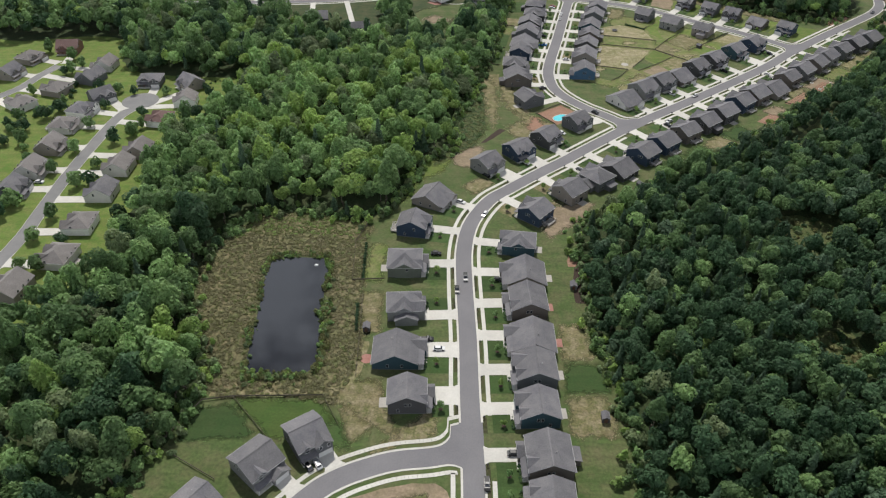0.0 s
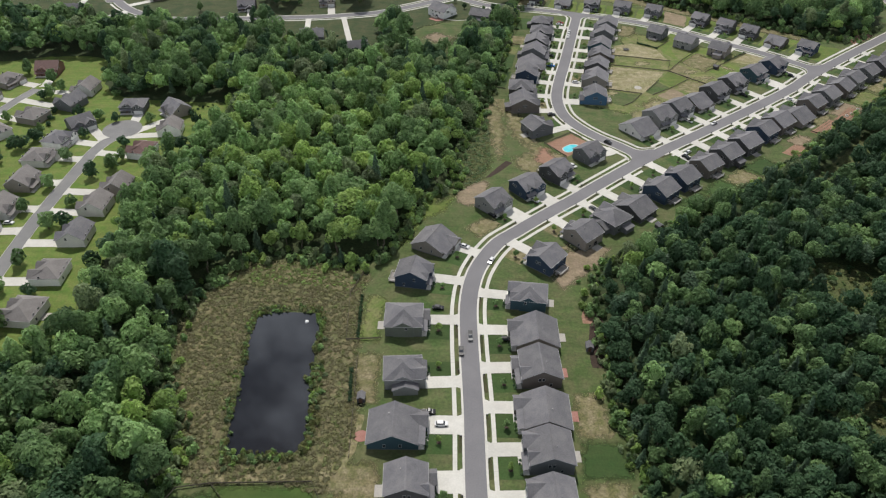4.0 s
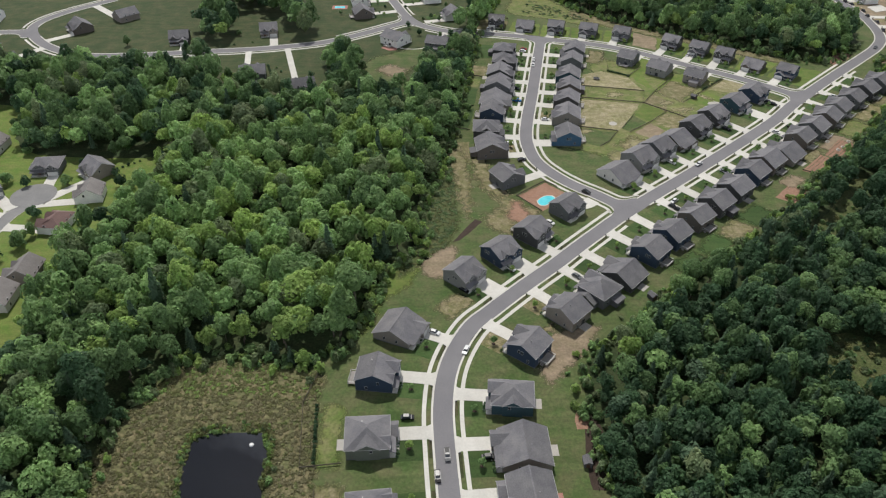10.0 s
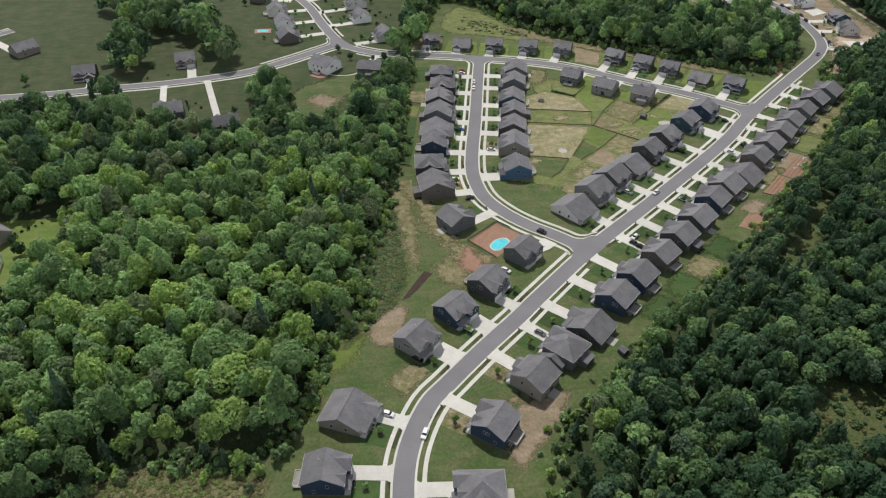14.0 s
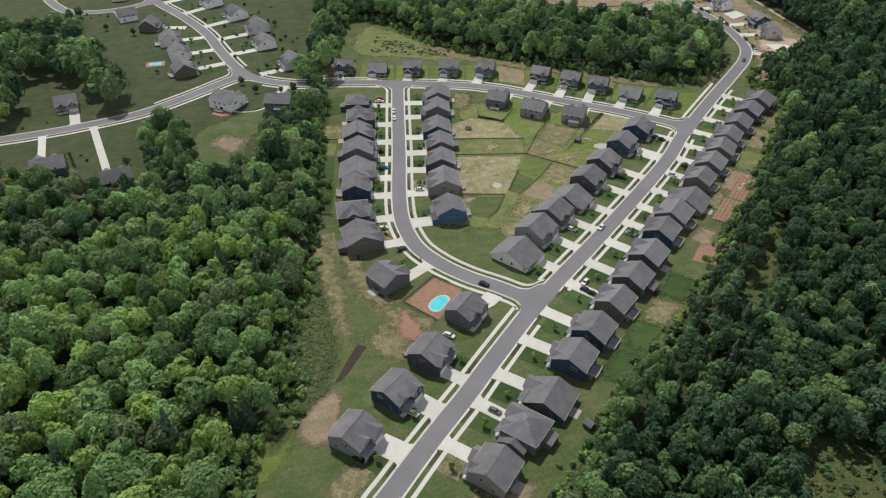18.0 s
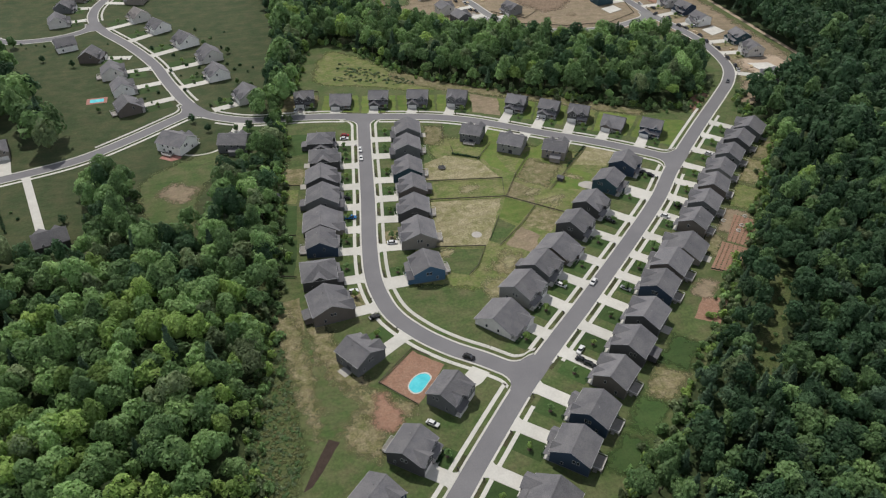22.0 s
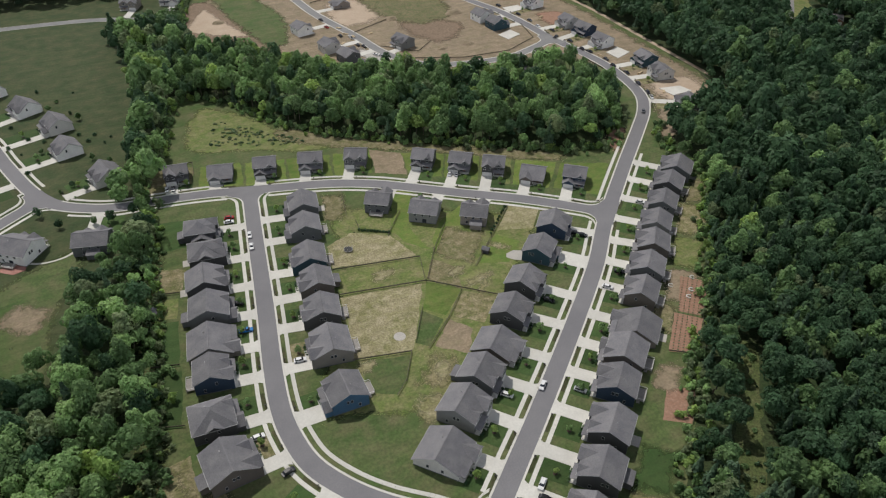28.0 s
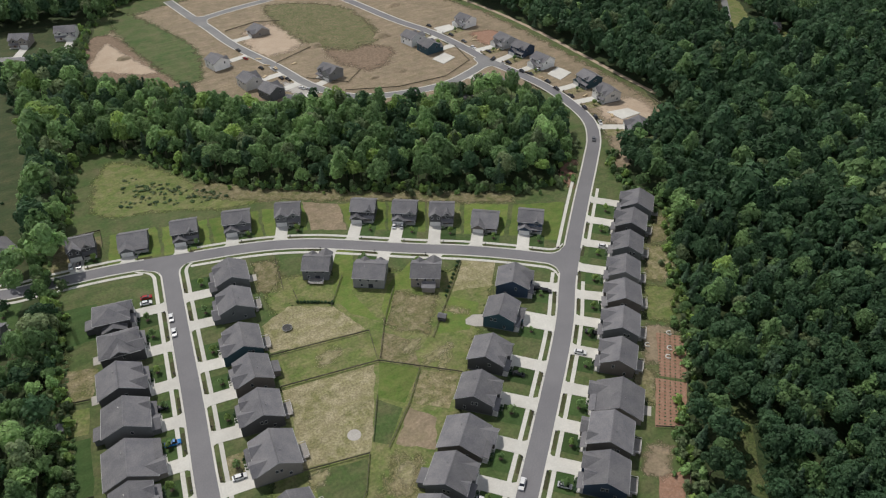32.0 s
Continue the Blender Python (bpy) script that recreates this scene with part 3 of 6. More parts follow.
patch("red_soil", [(37, 389), (43, 383), (42, 373), (35, 376)], "red_soil", 0.04, 1.2, "red clay spoil beside the pool yard", "soil")
patch("garden_bed", [(212, 432), (228, 449), (236, 441), (219, 425)], "red_soil", 0.04, 0.3, "red tilled garden bed with plant rows", "soil", round_it=False)
patch("garden_bed", [(193, 416), (210, 432), (218, 424), (202, 410)], "red_soil", 0.044, 0.3, "reddish tilled garden bed", "soil", round_it=False)
patch("garden_bed", [(169, 391), (180, 402), (189, 397), (177, 385)], "red_soil", 0.04, 0.3, "smooth reddish soil bed", "soil", round_it=False)
patch("red_soil", [(270, 547), (280, 557), (291, 568), (287, 574), (274, 562)], "red_soil", 0.04, 1.0, "red clay verge beside the street", "soil")
patch("bare_soil", [(302, 548), (316, 566), (330, 585), (340, 590), (330, 566), (312, 548)], "soil", 0.036, 1.0, "bare soil verge beside the street", "soil")
patch("mulch_bed", [(46, 226), (50, 226), (54, 250), (50, 256), (47, 245)], "mulch", 0.04, 0.4, "dark mulch bed along the woods", "soil")
patch("red_soil", [(45, 250), (49, 250), (50, 258), (46, 258)], "red_soil", 0.042, 0.5, "small red soil bed", "soil")
patch("rough_edge", [(-36, 296), (-28, 304), (-24, 318), (-14, 326), (-8, 340), (2, 356), (8, 372), (-6, 372), (-10, 352), (-24, 338), (-30, 316)], "bright_lawn", 0.033, 1.5, "rank yellow-green grass along the woods")
patch("pale_soil", [(200, 800), (215, 790), (235, 800), (240, 830), (222, 850), (204, 835)], "sand", 0.032, 3.0, "pale graded building plots", "soil")
patch("red_soil", [(256, 784), (284, 755), (256, 732), (240, 766)], "clay", 0.033, 3.0, "reddish graded clay on the site", "soil")
patch("pale_soil", [(196, 746), (204, 736), (207, 719), (196, 724)], "patio", 0.034, 1.0, "pale concrete washout and rubble beside the site road", "soil")
patch("red_soil", [(345, 725), (362, 728), (366, 745), (348, 748)], "red_soil", 0.033, 2.0, "orange clay between new houses", "soil")
patch("pale_soil", [(342, 580), (366, 582), (372, 604), (350, 612), (340, 600)], "sand", 0.033, 2.0, "pale trampled building plot", "soil")
patch("triangle_grass", [(105, 430), (80, 440), (66, 452), (100, 520), (110, 560), (140, 552), (175, 530), (195, 514), (160, 480), (125, 445)], "rough_grass", 0.028, 1.5, "yellow-green grass of the inner yards")
patch("dry_grass", [(22, 376), (34, 386), (37, 374), (35, 363), (27, 366)], "dry_lawn", 0.034, 2.0, "thin dry grass behind a new house")
patch("dry_grass", [(19, 428), (26, 431), (31, 408), (36, 396), (28, 396), (22, 409)], "dry_lawn", 0.034, 2.0, "thin dry grass beside a new house")
patch("mulch_strip", [(18, 375.5), (21, 373), (10, 358.5), (6.5, 357.5)], "mulch", 0.042, 0.5, "dark mulch strip across a back yard", "soil", round_it=False)

# ---- pond ----
POND = [(-85, 248), (-67, 251), (-60, 248), (-58.5, 228), (-56, 208), (-54.5, 187), (-62, 182), (-72, 182), (-80, 182.5), (-82, 200), (-84, 224)]
water = patch("pond", POND, "pond", 0.05, 0.6, "still dark pond mirroring the clouds", "water")
water.name = "water"
patch("pond_bank", [(x * 1.09 + 6.3, (y - 215) * 1.07 + 215) for x, y in POND], "scrub", 0.04, 1.0, "weedy green bank round the pond")


# ---- houses ----
YOUNG, POSTS, BEDS, HOMES = [], [], [], []  # where young trees, mailboxes and porch shrubs stand
def window(parent, x, y, z, w, h, side):
    """side: 0 front (-y), 1 right (+x), 2 back (+y), 3 left (-x)."""
    if (parent.matrix_world.to_3x3() @ Vector(((0, -1, 0), (1, 0, 0), (0, 1, 0), (-1, 0, 0))[side])).y > 0.45:
        return  # walls that look away from the whole path stay plain
    ax = side in (0, 2)
    sg = -1 if side in (0, 3) else 1
    f, g, b = Shape(), Shape(), 0.07

    def bar(s, u0, z0, u1, z1, d0, d1):
        lo, hi = sorted((d0 * sg, d1 * sg))
        s.box(x + u0, y + lo, z + z0, x + u1, y + hi, z + z1) if ax else s.box(x + lo, y + u0, z + z0, x + hi, y + u1, z + z1)

    for q in ((-w / 2, 0, w / 2, b), (-w / 2, h - b, w / 2, h), (-w / 2, b, -w / 2 + b, h - b), (w / 2 - b, b, w / 2, h - b)):
        bar(f, *q, 0.0, 0.09)
    bar(g, -w / 2 + b, b, w / 2 - b, h - b, -0.02, 0.03)
    # front frames are white, side and back frames grey
    fr = part("window", f, "trim" if side == 0 else "edge", parent, "pale window frame")
    part("pane", g, "glass", fr)


def gable(parent, gx, gw, y0, ym, he, p, pm, wall, roof, z0=0.0, walls=True, side=0):
    """A gable: wall from z0 to the eaves at he, in front at y0, its roof running back into a main slope of pitch pm that starts at ym. side: 0 to the front, 1 to the right (+x), -1 to the left."""
    rise, o, rake, cover = gw / 2 * p, 0.35, Shape(), Shape()

    def put(name, shape, mat):
        if side:
            shape.v = [(-side * y, side * x, z) for x, y, z in shape.v]
        part(name, shape, mat, parent)

    if walls:
        put("gable_wall", Shape().face((gx - gw / 2, y0, z0), (gx + gw / 2, y0, z0), (gx + gw / 2, y0, he), (gx, y0, he + rise), (gx - gw / 2, y0, he))
            .face((gx - gw / 2, y0, z0), (gx - gw / 2, y0, he), (gx - gw / 2, ym + 0.2, he), (gx - gw / 2, ym + 0.2, z0))
            .face((gx + gw / 2, y0, z0), (gx + gw / 2, ym + 0.2, z0), (gx + gw / 2, ym + 0.2, he), (gx + gw / 2, y0, he)), wall)
    yb = ym + rise / pm
    for s in (-1, 1):
        e = (gx + s * (gw / 2 + o), he - o * p)
        pts = [(e[0], y0 - o, e[1] + 0.14), (gx, y0 - o, he + rise + 0.14), (gx, yb, he + rise + 0.14), (e[0], ym - o * p / pm, e[1] + 0.14)]
        cover.slab(pts if s < 0 else pts[::-1], 0.18)
        rake.slab([(e[0], y0 - o - 0.04, e[1] + 0.08), (gx, y0 - o - 0.04, he + rise + 0.08), (gx, y0 - o + 0.02, he + rise + 0.08), (e[0], y0 - o + 0.02, e[1] + 0.08)][::-s or 1], 0.2)
    put("gable_roof", cover, roof)
    if parent["near"]:
        put("rake_trim", rake, "edge")


def house(x, y, road, w=13.0, d=14.0, wall="charcoal", two=True, roof="roof", flip=False, turn=None, drive=True, lawn="green_lawn", rear="patio", label="", plain=False, second=False, dw=5.6, hip=False, cross=0.0, wing=0.0):
    """A side-gabled house facing a street: garage on one side of the front, porch on the other."""
    near, dist, _ = near_road(x, y, road)
    if turn is None:
        turn = math.degrees(math.atan2(near[1] - y, near[0] - x)) + 90
    hs = base("house", x, y, 0.0, turn)
    HOMES.append((x, y))
    if road.startswith("old"):
        second, hip = not hip, int(x + y) % 3 == 0
    far = road not in ("main", "loop", "top", "south_lane") or y > 640
    colour = {"roof": "dark grey", "roof_light": "grey", "roof_red": "red-brown"}[roof]
    tagged(hs, label or "%s %s-storey house with a %s shingle roof" % (wall, "two" if two else "one", colour), "house", "houses along " + road.replace("_", " "))
    hs["near"] = not far
    he, p = (5.5 if two else 3.1), (0.50 if two else 0.52)
    if far and y < 690 and road not in ("main", "site_road") or road in ("top", "far_cross") and y > 640:
        he, p = (4.3 if two else 3.0), 0.66    # older and larger houses: steeper roofs over lower walls
    w, d = w * 0.94, d * 0.95
    W, D, o = w / 2, d / 2, 0.45
    rise = D * p
    f = -1 if flip else 1
    s = Shape()
    s.face((-W, -D, 0), (W, -D, 0), (W, -D, he), (-W, -D, he)).face((W, D, 0), (-W, D, 0), (-W, D, he), (W, D, he))
    top = he if hip else he + rise
    s.face((W, -D, 0), (W, D, 0), (W, D, he), (W, 0, top), (W, -D, he)).face((-W, D, 0), (-W, -D, 0), (-W, -D, he), (-W, 0, top), (-W, D, he))
    part("wall", s, wall, hs)
    if not far:
        part("foundation", Shape().box(-W - 0.06, -D - 0.06, 0, W + 0.06, D + 0.06, 0.35), "slate", hs)
    if hip:
        p = 0.48
        rise, ze = D * p, he - o * p + 0.14
        r = max(0.6, W - D * 0.85)
    for sg in (-1, 1):
        if hip:
            zr = he + rise + 0.14
            pts = [(-W - o, sg * (D + o), ze), (W + o, sg * (D + o), ze), (r, 0, zr), (-r, 0, zr)]
            part("roof_slope", Shape().slab(pts if sg < 0 else pts[::-1], 0.2), roof, hs)
            pts = [(sg * (W + o), -D - o, ze), (sg * (W + o), D + o, ze), (sg * r, 0, zr)]
            part("roof_slope", Shape().slab(pts if sg > 0 else pts[::-1], 0.2), roof, hs)
            part("eave_trim", Shape().box(-W - o, min(sg * (D + o), sg * (D + o + 0.1)), ze - 0.2, W + o, max(sg * (D + o), sg * (D + o + 0.1)), ze - 0.02)
                 .box(min(sg * (W + o), sg * (W + o + 0.1)), -D - o, ze - 0.2, max(sg * (W + o), sg * (W + o + 0.1)), D + o, ze - 0.02), "edge", hs)
            continue
        pts = [(-W - o, sg * (D + o), he - o * p + 0.14), (W + o, sg * (D + o), he - o * p + 0.14), (W + o, 0, he + rise + 0.14), (-W - o, 0, he + rise + 0.14)]
        part("roof_slope", Shape().slab(pts if sg < 0 else pts[::-1], 0.2), roof, hs)
        if not far:
            part("gutter", Shape().box(-W - o, min(sg * (D + o), sg * (D + o + 0.12)), he - o * p - 0.04, W + o, max(sg * (D + o), sg * (D + o + 0.12)), he - o * p + 0.1), "edge", hs)
        part("rake_trim", Shape().slab([(sg * (W + o + 0.03), -D - o, he - o * p + 0.09), (sg * (W + o + 0.03), 0, he + rise + 0.09), (sg * (W + o - 0.05), 0, he + rise + 0.09), (sg * (W + o - 0.05), -D - o, he - o * p + 0.09)][::-sg], 0.18)
             .slab([(sg * (W + o + 0.03), D + o, he - o * p + 0.09), (sg * (W + o + 0.03), 0, he + rise + 0.09), (sg * (W + o - 0.05), 0, he + rise + 0.09), (sg * (W + o - 0.05), D + o, he - o * p + 0.09)][::sg], 0.18), "edge", hs)
    if not far and not hip:
        part("ridge_cap", Shape().slab([(-W - o, -0.25, he + rise + 0.06), (W + o, -0.25, he + rise + 0.06), (W + o, 0.25, he + rise + 0.06), (-W - o, 0.25, he + rise + 0.06)], 0.04)
         .slab([(-W - o, -0.16, he + rise + 0.19), (W + o, -0.16, he + rise + 0.19), (W + o, 0.16, he + rise + 0.19), (-W - o, 0.16, he + rise + 0.19)], 0.12), roof, hs)
    # garage wing and the gable over it
    low = plain or not two or int(x * 3 + y) % 3 == 0
    gw, out = min(6.2, w * 0.5), (2.8 if low else 1.4)
    gx = f * (W - gw / 2 - (0.4 if low else 0.0))
    gable(hs, gx, gw, -D - out, -D, 2.95 if low else he, 0.62 if low else 0.7, 0.9 if low and two else p, wall, roof)
    part("garage_door", Shape().box(gx - 2.5, -D - out - 0.06, 0.02, gx + 2.5, -D - out + 0.02, 2.3), "garage", hs, "white panelled garage door")
    # porch on the other side
    px0, px1 = sorted((gx - f * gw / 2, -f * W))
    part("porch_slab", Shape().box(px0 + 0.1, -D - 2.0, 0, px1, -D, 0.3), "concrete", hs)
    zt = 3.25
    part("porch_roof", Shape().slab([(px0, -D - 2.3, zt - 0.5), (px1 + 0.2, -D - 2.3, zt - 0.5), (px1 + 0.2, -D, zt + 0.25), (px0, -D, zt + 0.25)], 0.16), roof, hs)
    for k in ((0.92,) if far else (0.1, 0.92)):
        part("porch_post", Shape().box(px0 + (px1 - px0) * k - 0.09, -D - 1.95, 0.3, px0 + (px1 - px0) * k + 0.09, -D - 1.77, zt - 0.45), "trim", hs)
    part("front_door", Shape().box((px0 + px1) / 2 - 0.5, -D - 0.06, 0.3, (px0 + px1) / 2 + 0.5, -D + 0.02, 2.4), "door", hs)
    if two and not plain:
        gable(hs, (px0 + px1) / 2, (px1 - px0) * 0.62, -D - 0.25, -D, he, 0.8, p, wall, roof, z0=zt)
        window(hs, (px0 + px1) / 2, -D - 0.25, 3.9, 1.5, 1.4, 0)
        for k in (-1.4, 1.4):
            window(hs, gx + k, -D - (0 if low else out), 3.7, 1.1, 1.5, 0)
    sunny = 1 if (hs.matrix_world.to_3x3() @ Vector((1, 0, 0))).y < 0 else -1
    if cross:   # a gable breaking the hip towards the south
        gable(hs, 0.0, cross, -W - 0.5, -W, he, 0.62, D * p / (W - r), wall, roof, side=sunny)
        window(hs, sunny * (W + 0.5), -1.2, 3.7, 1.0, 1.4, 1 if sunny > 0 else 3)
    if wing:    # a low gabled wing towards the south
        gable(hs, -sunny * 0.8, wing, -W - 3.0, -W, 3.0, 0.45, 0.6, wall, roof, side=sunny)
    if second:
        gable(hs, gx - f * 5.4, 4.2, -D - 0.3, -D, he, 0.9, p, wall, roof, z0=he - 0.8)
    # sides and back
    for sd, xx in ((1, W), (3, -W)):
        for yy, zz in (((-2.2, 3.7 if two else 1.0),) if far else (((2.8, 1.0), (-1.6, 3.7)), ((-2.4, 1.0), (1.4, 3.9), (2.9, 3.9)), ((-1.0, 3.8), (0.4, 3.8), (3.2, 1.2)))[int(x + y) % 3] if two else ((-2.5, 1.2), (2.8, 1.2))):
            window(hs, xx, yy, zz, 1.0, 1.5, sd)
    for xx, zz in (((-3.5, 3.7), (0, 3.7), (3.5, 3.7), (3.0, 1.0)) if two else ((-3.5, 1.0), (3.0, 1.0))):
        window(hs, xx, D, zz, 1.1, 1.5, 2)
    if not far:
        part("back_door", Shape().box(-1.9, D - 0.02, 0.25, 0.1, D + 0.06, 2.4), "glass", hs)
    for vx, vy in (() if far else ((W * 0.3, 1.6),)):
        zr = he + rise - abs(vy) * p + 0.1
        part("vent_pipe", Shape().tube(vx, vy, zr, zr + 0.7, 0.12, 0.12, 6), "metal", hs)
    if rear == "deck":
        part("deck", Shape().box(-3.6, D, 0.75, 2.6, D + 3.4, 0.9), "deck", hs)
        for xx in (-3.5, 2.5):
            part("deck_post", Shape().box(xx - 0.08, D + 3.2, 0, xx + 0.08, D + 3.36, 1.9), "deck", hs)
        rail = Shape().box(-3.6, D + 3.3, 1.75, 2.6, D + 3.38, 1.85).box(-3.6, D + 0.1, 1.75, -3.5, D + 3.3, 1.85).box(2.5, D + 0.1, 1.75, 2.6, D + 3.3, 1.85)
        for k in range(9):
            rail.box(-3.5 + k * 0.75, D + 3.32, 0.9, -3.44 + k * 0.75, D + 3.36, 1.75)
        part("deck_rail", rail, "trim", hs)
        part("deck_steps", Shape().box(2.6, D + 0.6, 0.45, 3.0, D + 1.9, 0.6).box(3.0, D + 0.6, 0.2, 3.4, D + 1.9, 0.35), "deck", hs)
    elif rear == "room":
        part("rear_wing", Shape().box(-4.2, D, 0, 1.2, D + 3.2, 2.7), wall, hs)
        part("rear_roof", Shape().slab([(-4.5, D, 3.5), (1.5, D, 3.5), (1.5, D + 3.6, 2.75), (-4.5, D + 3.6, 2.75)][::-1], 0.16), roof, hs)
    m = pose(x, y, 0, 0, 0, turn)

    def at(u, v, z):
        q = m @ Vector((u, v, 0))
        return (q.x, q.y, z)

    if rear in ("patio", "pink"):
        pt = part("patio", Shape().slab([at(-2.6, D + 0.1, 0.1), at(1.9, D + 0.1, 0.1), at(1.9, D + 3.4, 0.1), at(-2.6, D + 3.4, 0.1)], 0.09), "pavers" if rear == "pink" else "patio")
        tagged(pt, "reddish paver patio behind a house" if rear == "pink" else "small concrete patio slab behind a house", "patio")
    if drive:
        reach = max(2.0, dist - HALF[road] - D - out)
        a, b = gx - dw / 2, gx + dw / 2
        end = -D - out - reach - 0.25
        pts = [at(a, -D - out, 0.135), at(a, end + 1.6, 0.135), at(a - 0.9, end, 0.135), at(b + 0.9, end, 0.135), at(b, end + 1.6, 0.135), at(b, -D - out, 0.135)]
        tagged(part("driveway", Shape().slab(pts, 0.12), "concrete"), "pale concrete driveway from a garage to the street", "driveway", kind="structure")
        if reach > 4 and road in ("main", "loop", "top"):
            k = -f * (W + 1.6)
            lo, hi = sorted((gx - f * (dw / 2 + 0.2), k))
            patch("front_lawn", [at(lo, -D - 2.1, 0)[:2], at(hi, -D - 2.1, 0)[:2], at(hi, end + 3.7, 0)[:2], at(lo, end + 3.7, 0)[:2]], lawn, 0.05, 0.15, "front lawn between a house and the sidewalk", "lawn", round_it=False)
            lo2, hi2 = lo, hi
            patch("verge", [at(lo2 + 0.7, end + 1.75, 0)[:2], at(hi2, end + 1.75, 0)[:2], at(hi2, end + 0.25, 0)[:2], at(lo2 + 0.7, end + 0.25, 0)[:2]], "verge", 0.06, 0.08, "grass verge between sidewalk and kerb", "lawn", round_it=False)
            if reach > 5:
                YOUNG.append((*at((lo + hi) / 2 + 0.8, (end + 3.7 - D - 2.1) / 2, 0)[:2], reach))
            POSTS.append((*at(gx - f * (dw / 2 + 1.6), end + 0.9, 0)[:2], turn))
            for i in range(5):
                BEDS.append(at(-f * (W * 0.95 - i * W * 0.2), -D - 2.5 - 0.3 * (i % 2), 0)[:2])
            wx = -f * W * 0.45
            tagged(part("front_path", Shape().slab([at(wx - 0.5, -D - 2.0, 0.11), at(wx - 0.5, -D - 3.2, 0.11), at(gx - f * (dw / 2), -D - 3.2, 0.11), at(gx - f * (dw / 2), -D - 2.0, 0.11)], 0.09), "concrete"), "short concrete path to a front porch", "path", kind="structure")
    return hs


# west side of the main street
house(-19, 171, "main", 12, 14, "charcoal", rear="patio", dw=8.5)
house(-25, 193, "main", 15, 18, "teal", two=False, rear="none", dw=8)
house(-24, 218, "main", 12, 14, "grey", flip=True, rear="none", hip=True, cross=6.5, wing=9.0)
house(-26, 246, "main", 14, 15, "sage", rear="patio", hip=True, cross=8.0)
house(-24.5, 274, "main", 12, 14, "navy", rear="deck")
house(-17, 299, "main", 15, 16, "taupe", two=False, rear="none")
house(10, 331, "main", 13, 13, "grey", rear="none", second=True, dw=8.5)
house(27, 346, "main", 13, 13, "navy", rear="none", dw=8)
house(43, 361, "main", 13, 13, "charcoal", flip=True, rear="deck")
house(62, 380.5, "main", 13, 12, "slate", flip=False, rear="none", drive=False, second=True)
tagged(part("driveway", Shape().slab([(68.5, 387.5, 0.135), (75, 392.6, 0.135), (80, 387.5, 0.135), (75.8, 384, 0.135), (71, 382, 0.135), (68.3, 382.6, 0.135)][::-1], 0.12), "concrete"), "pale concrete driveway on a street corner", "driveway", kind="structure")
# by the southern lane
house(-51, 152, "south_lane", 12, 14, "slate", rear="none")
house(-65, 141, "south_lane", 13, 14, "grey", rear="none", second=True)
house(-80, 124, "south_lane", 13, 14, "slate", rear="none")
# east side of the main street
house(29, 130, "main", 13, 14, "slate", rear="none")
house(29, 147, "main", 15, 15, "brown", flip=True, rear="room")
house(27, 167, "main", 13, 14, "teal", flip=True)
house(27, 185, "main", 14, 15, "slate", flip=True)
house(27, 202, "main", 16, 17, "brown", two=False, rear="pink", flip=True)
house(26, 222, "main", 15, 15, "brown", rear="pink", flip=True)
house(26, 241, "main", 16, 17, "taupe", two=False, flip=True)
house(24, 262, "main", 12, 15, "teal", flip=True, hip=True, cross=7.0)
house(33, 287, "main", 13, 13, "navy", rear="deck", flip=True, lawn="dry_lawn")
house(51, 306, "main", 13, 14, "taupe", flip=True, lawn="dry_lawn")
house(66, 319, "main", 13, 14, "slate", rear="room", flip=True, hip=True, wing=9.5)
house(79, 330, "main", 14, 16, "charcoal", two=False, flip=True)
house(94, 345, "main", 13, 14, "navy", rear="deck", flip=True)
house(107, 357, "main", 13, 14, "navy", rear="deck", flip=True)
house(122, 370, "main", 13, 13, "brown", rear="deck", flip=True)
house(135.5, 382, "main", 13, 14, "charcoal", rear="room", flip=True)
house(149, 394.5, "main", 14, 14, "charcoal", flip=True)
house(163, 409, "main", 13, 14, "navy", rear="deck", flip=True, second=True)
house(175, 420, "main", 14, 15, "brown", rear="deck", flip=True)
house(189, 430, "main", 15, 17, "taupe", two=False, flip=True)
house(203, 445, "main", 13, 13, "brown", rear="deck", flip=True)
house(216, 457, "main", 13, 14, "slate", rear="deck", flip=True)
house(229, 469, "main", 13, 14, "brown", rear="deck", flip=True)
house(241, 481, "main", 13, 13, "grey", rear="deck", flip=True)
house(255, 493, "main", 13, 13, "slate", rear="deck", flip=True)
house(269, 505, "main", 13, 14, "charcoal", rear="deck", flip=True)
house(283, 515, "main", 14, 15, "slate", rear="patio", flip=True)
# inner side of the main street
house(197, 502, "main", 13, 14, "navy", rear="none")
house(181, 489, "main", 13, 13, "teal", rear="none", dw=9)
house(163, 473, "main", 13, 14, "charcoal", rear="none")
house(148.5, 460, "main", 13, 14, "charcoal", rear="none")
house(134, 447, "main", 14, 16, "brown", two=False, rear="none")
house(121, 436, "main", 13, 14, "slate", rear="room")
house(108, 425, "main", 14, 15, "grey", rear="none")
house(94, 412, "main", 15, 17, "pale", two=False, roof="roof", rear="none")
# loop street, west side
house(49, 572, "loop", 12, 14, "charcoal", rear="room", second=True, hip=True, wing=9.0)
house(47.5, 553, "loop", 14, 15, "charcoal", flip=True, hip=True, cross=7.0)
house(43, 533, "loop", 14, 16, "charcoal", flip=True)
house(40.5, 515, "loop", 14, 16, "slate", rear="room", flip=True)
house(36.5, 497, "loop", 16, 17, "taupe", two=False, rear="none", flip=True)
house(33.5, 480, "loop", 13, 13, "navy", rear="deck", flip=True)
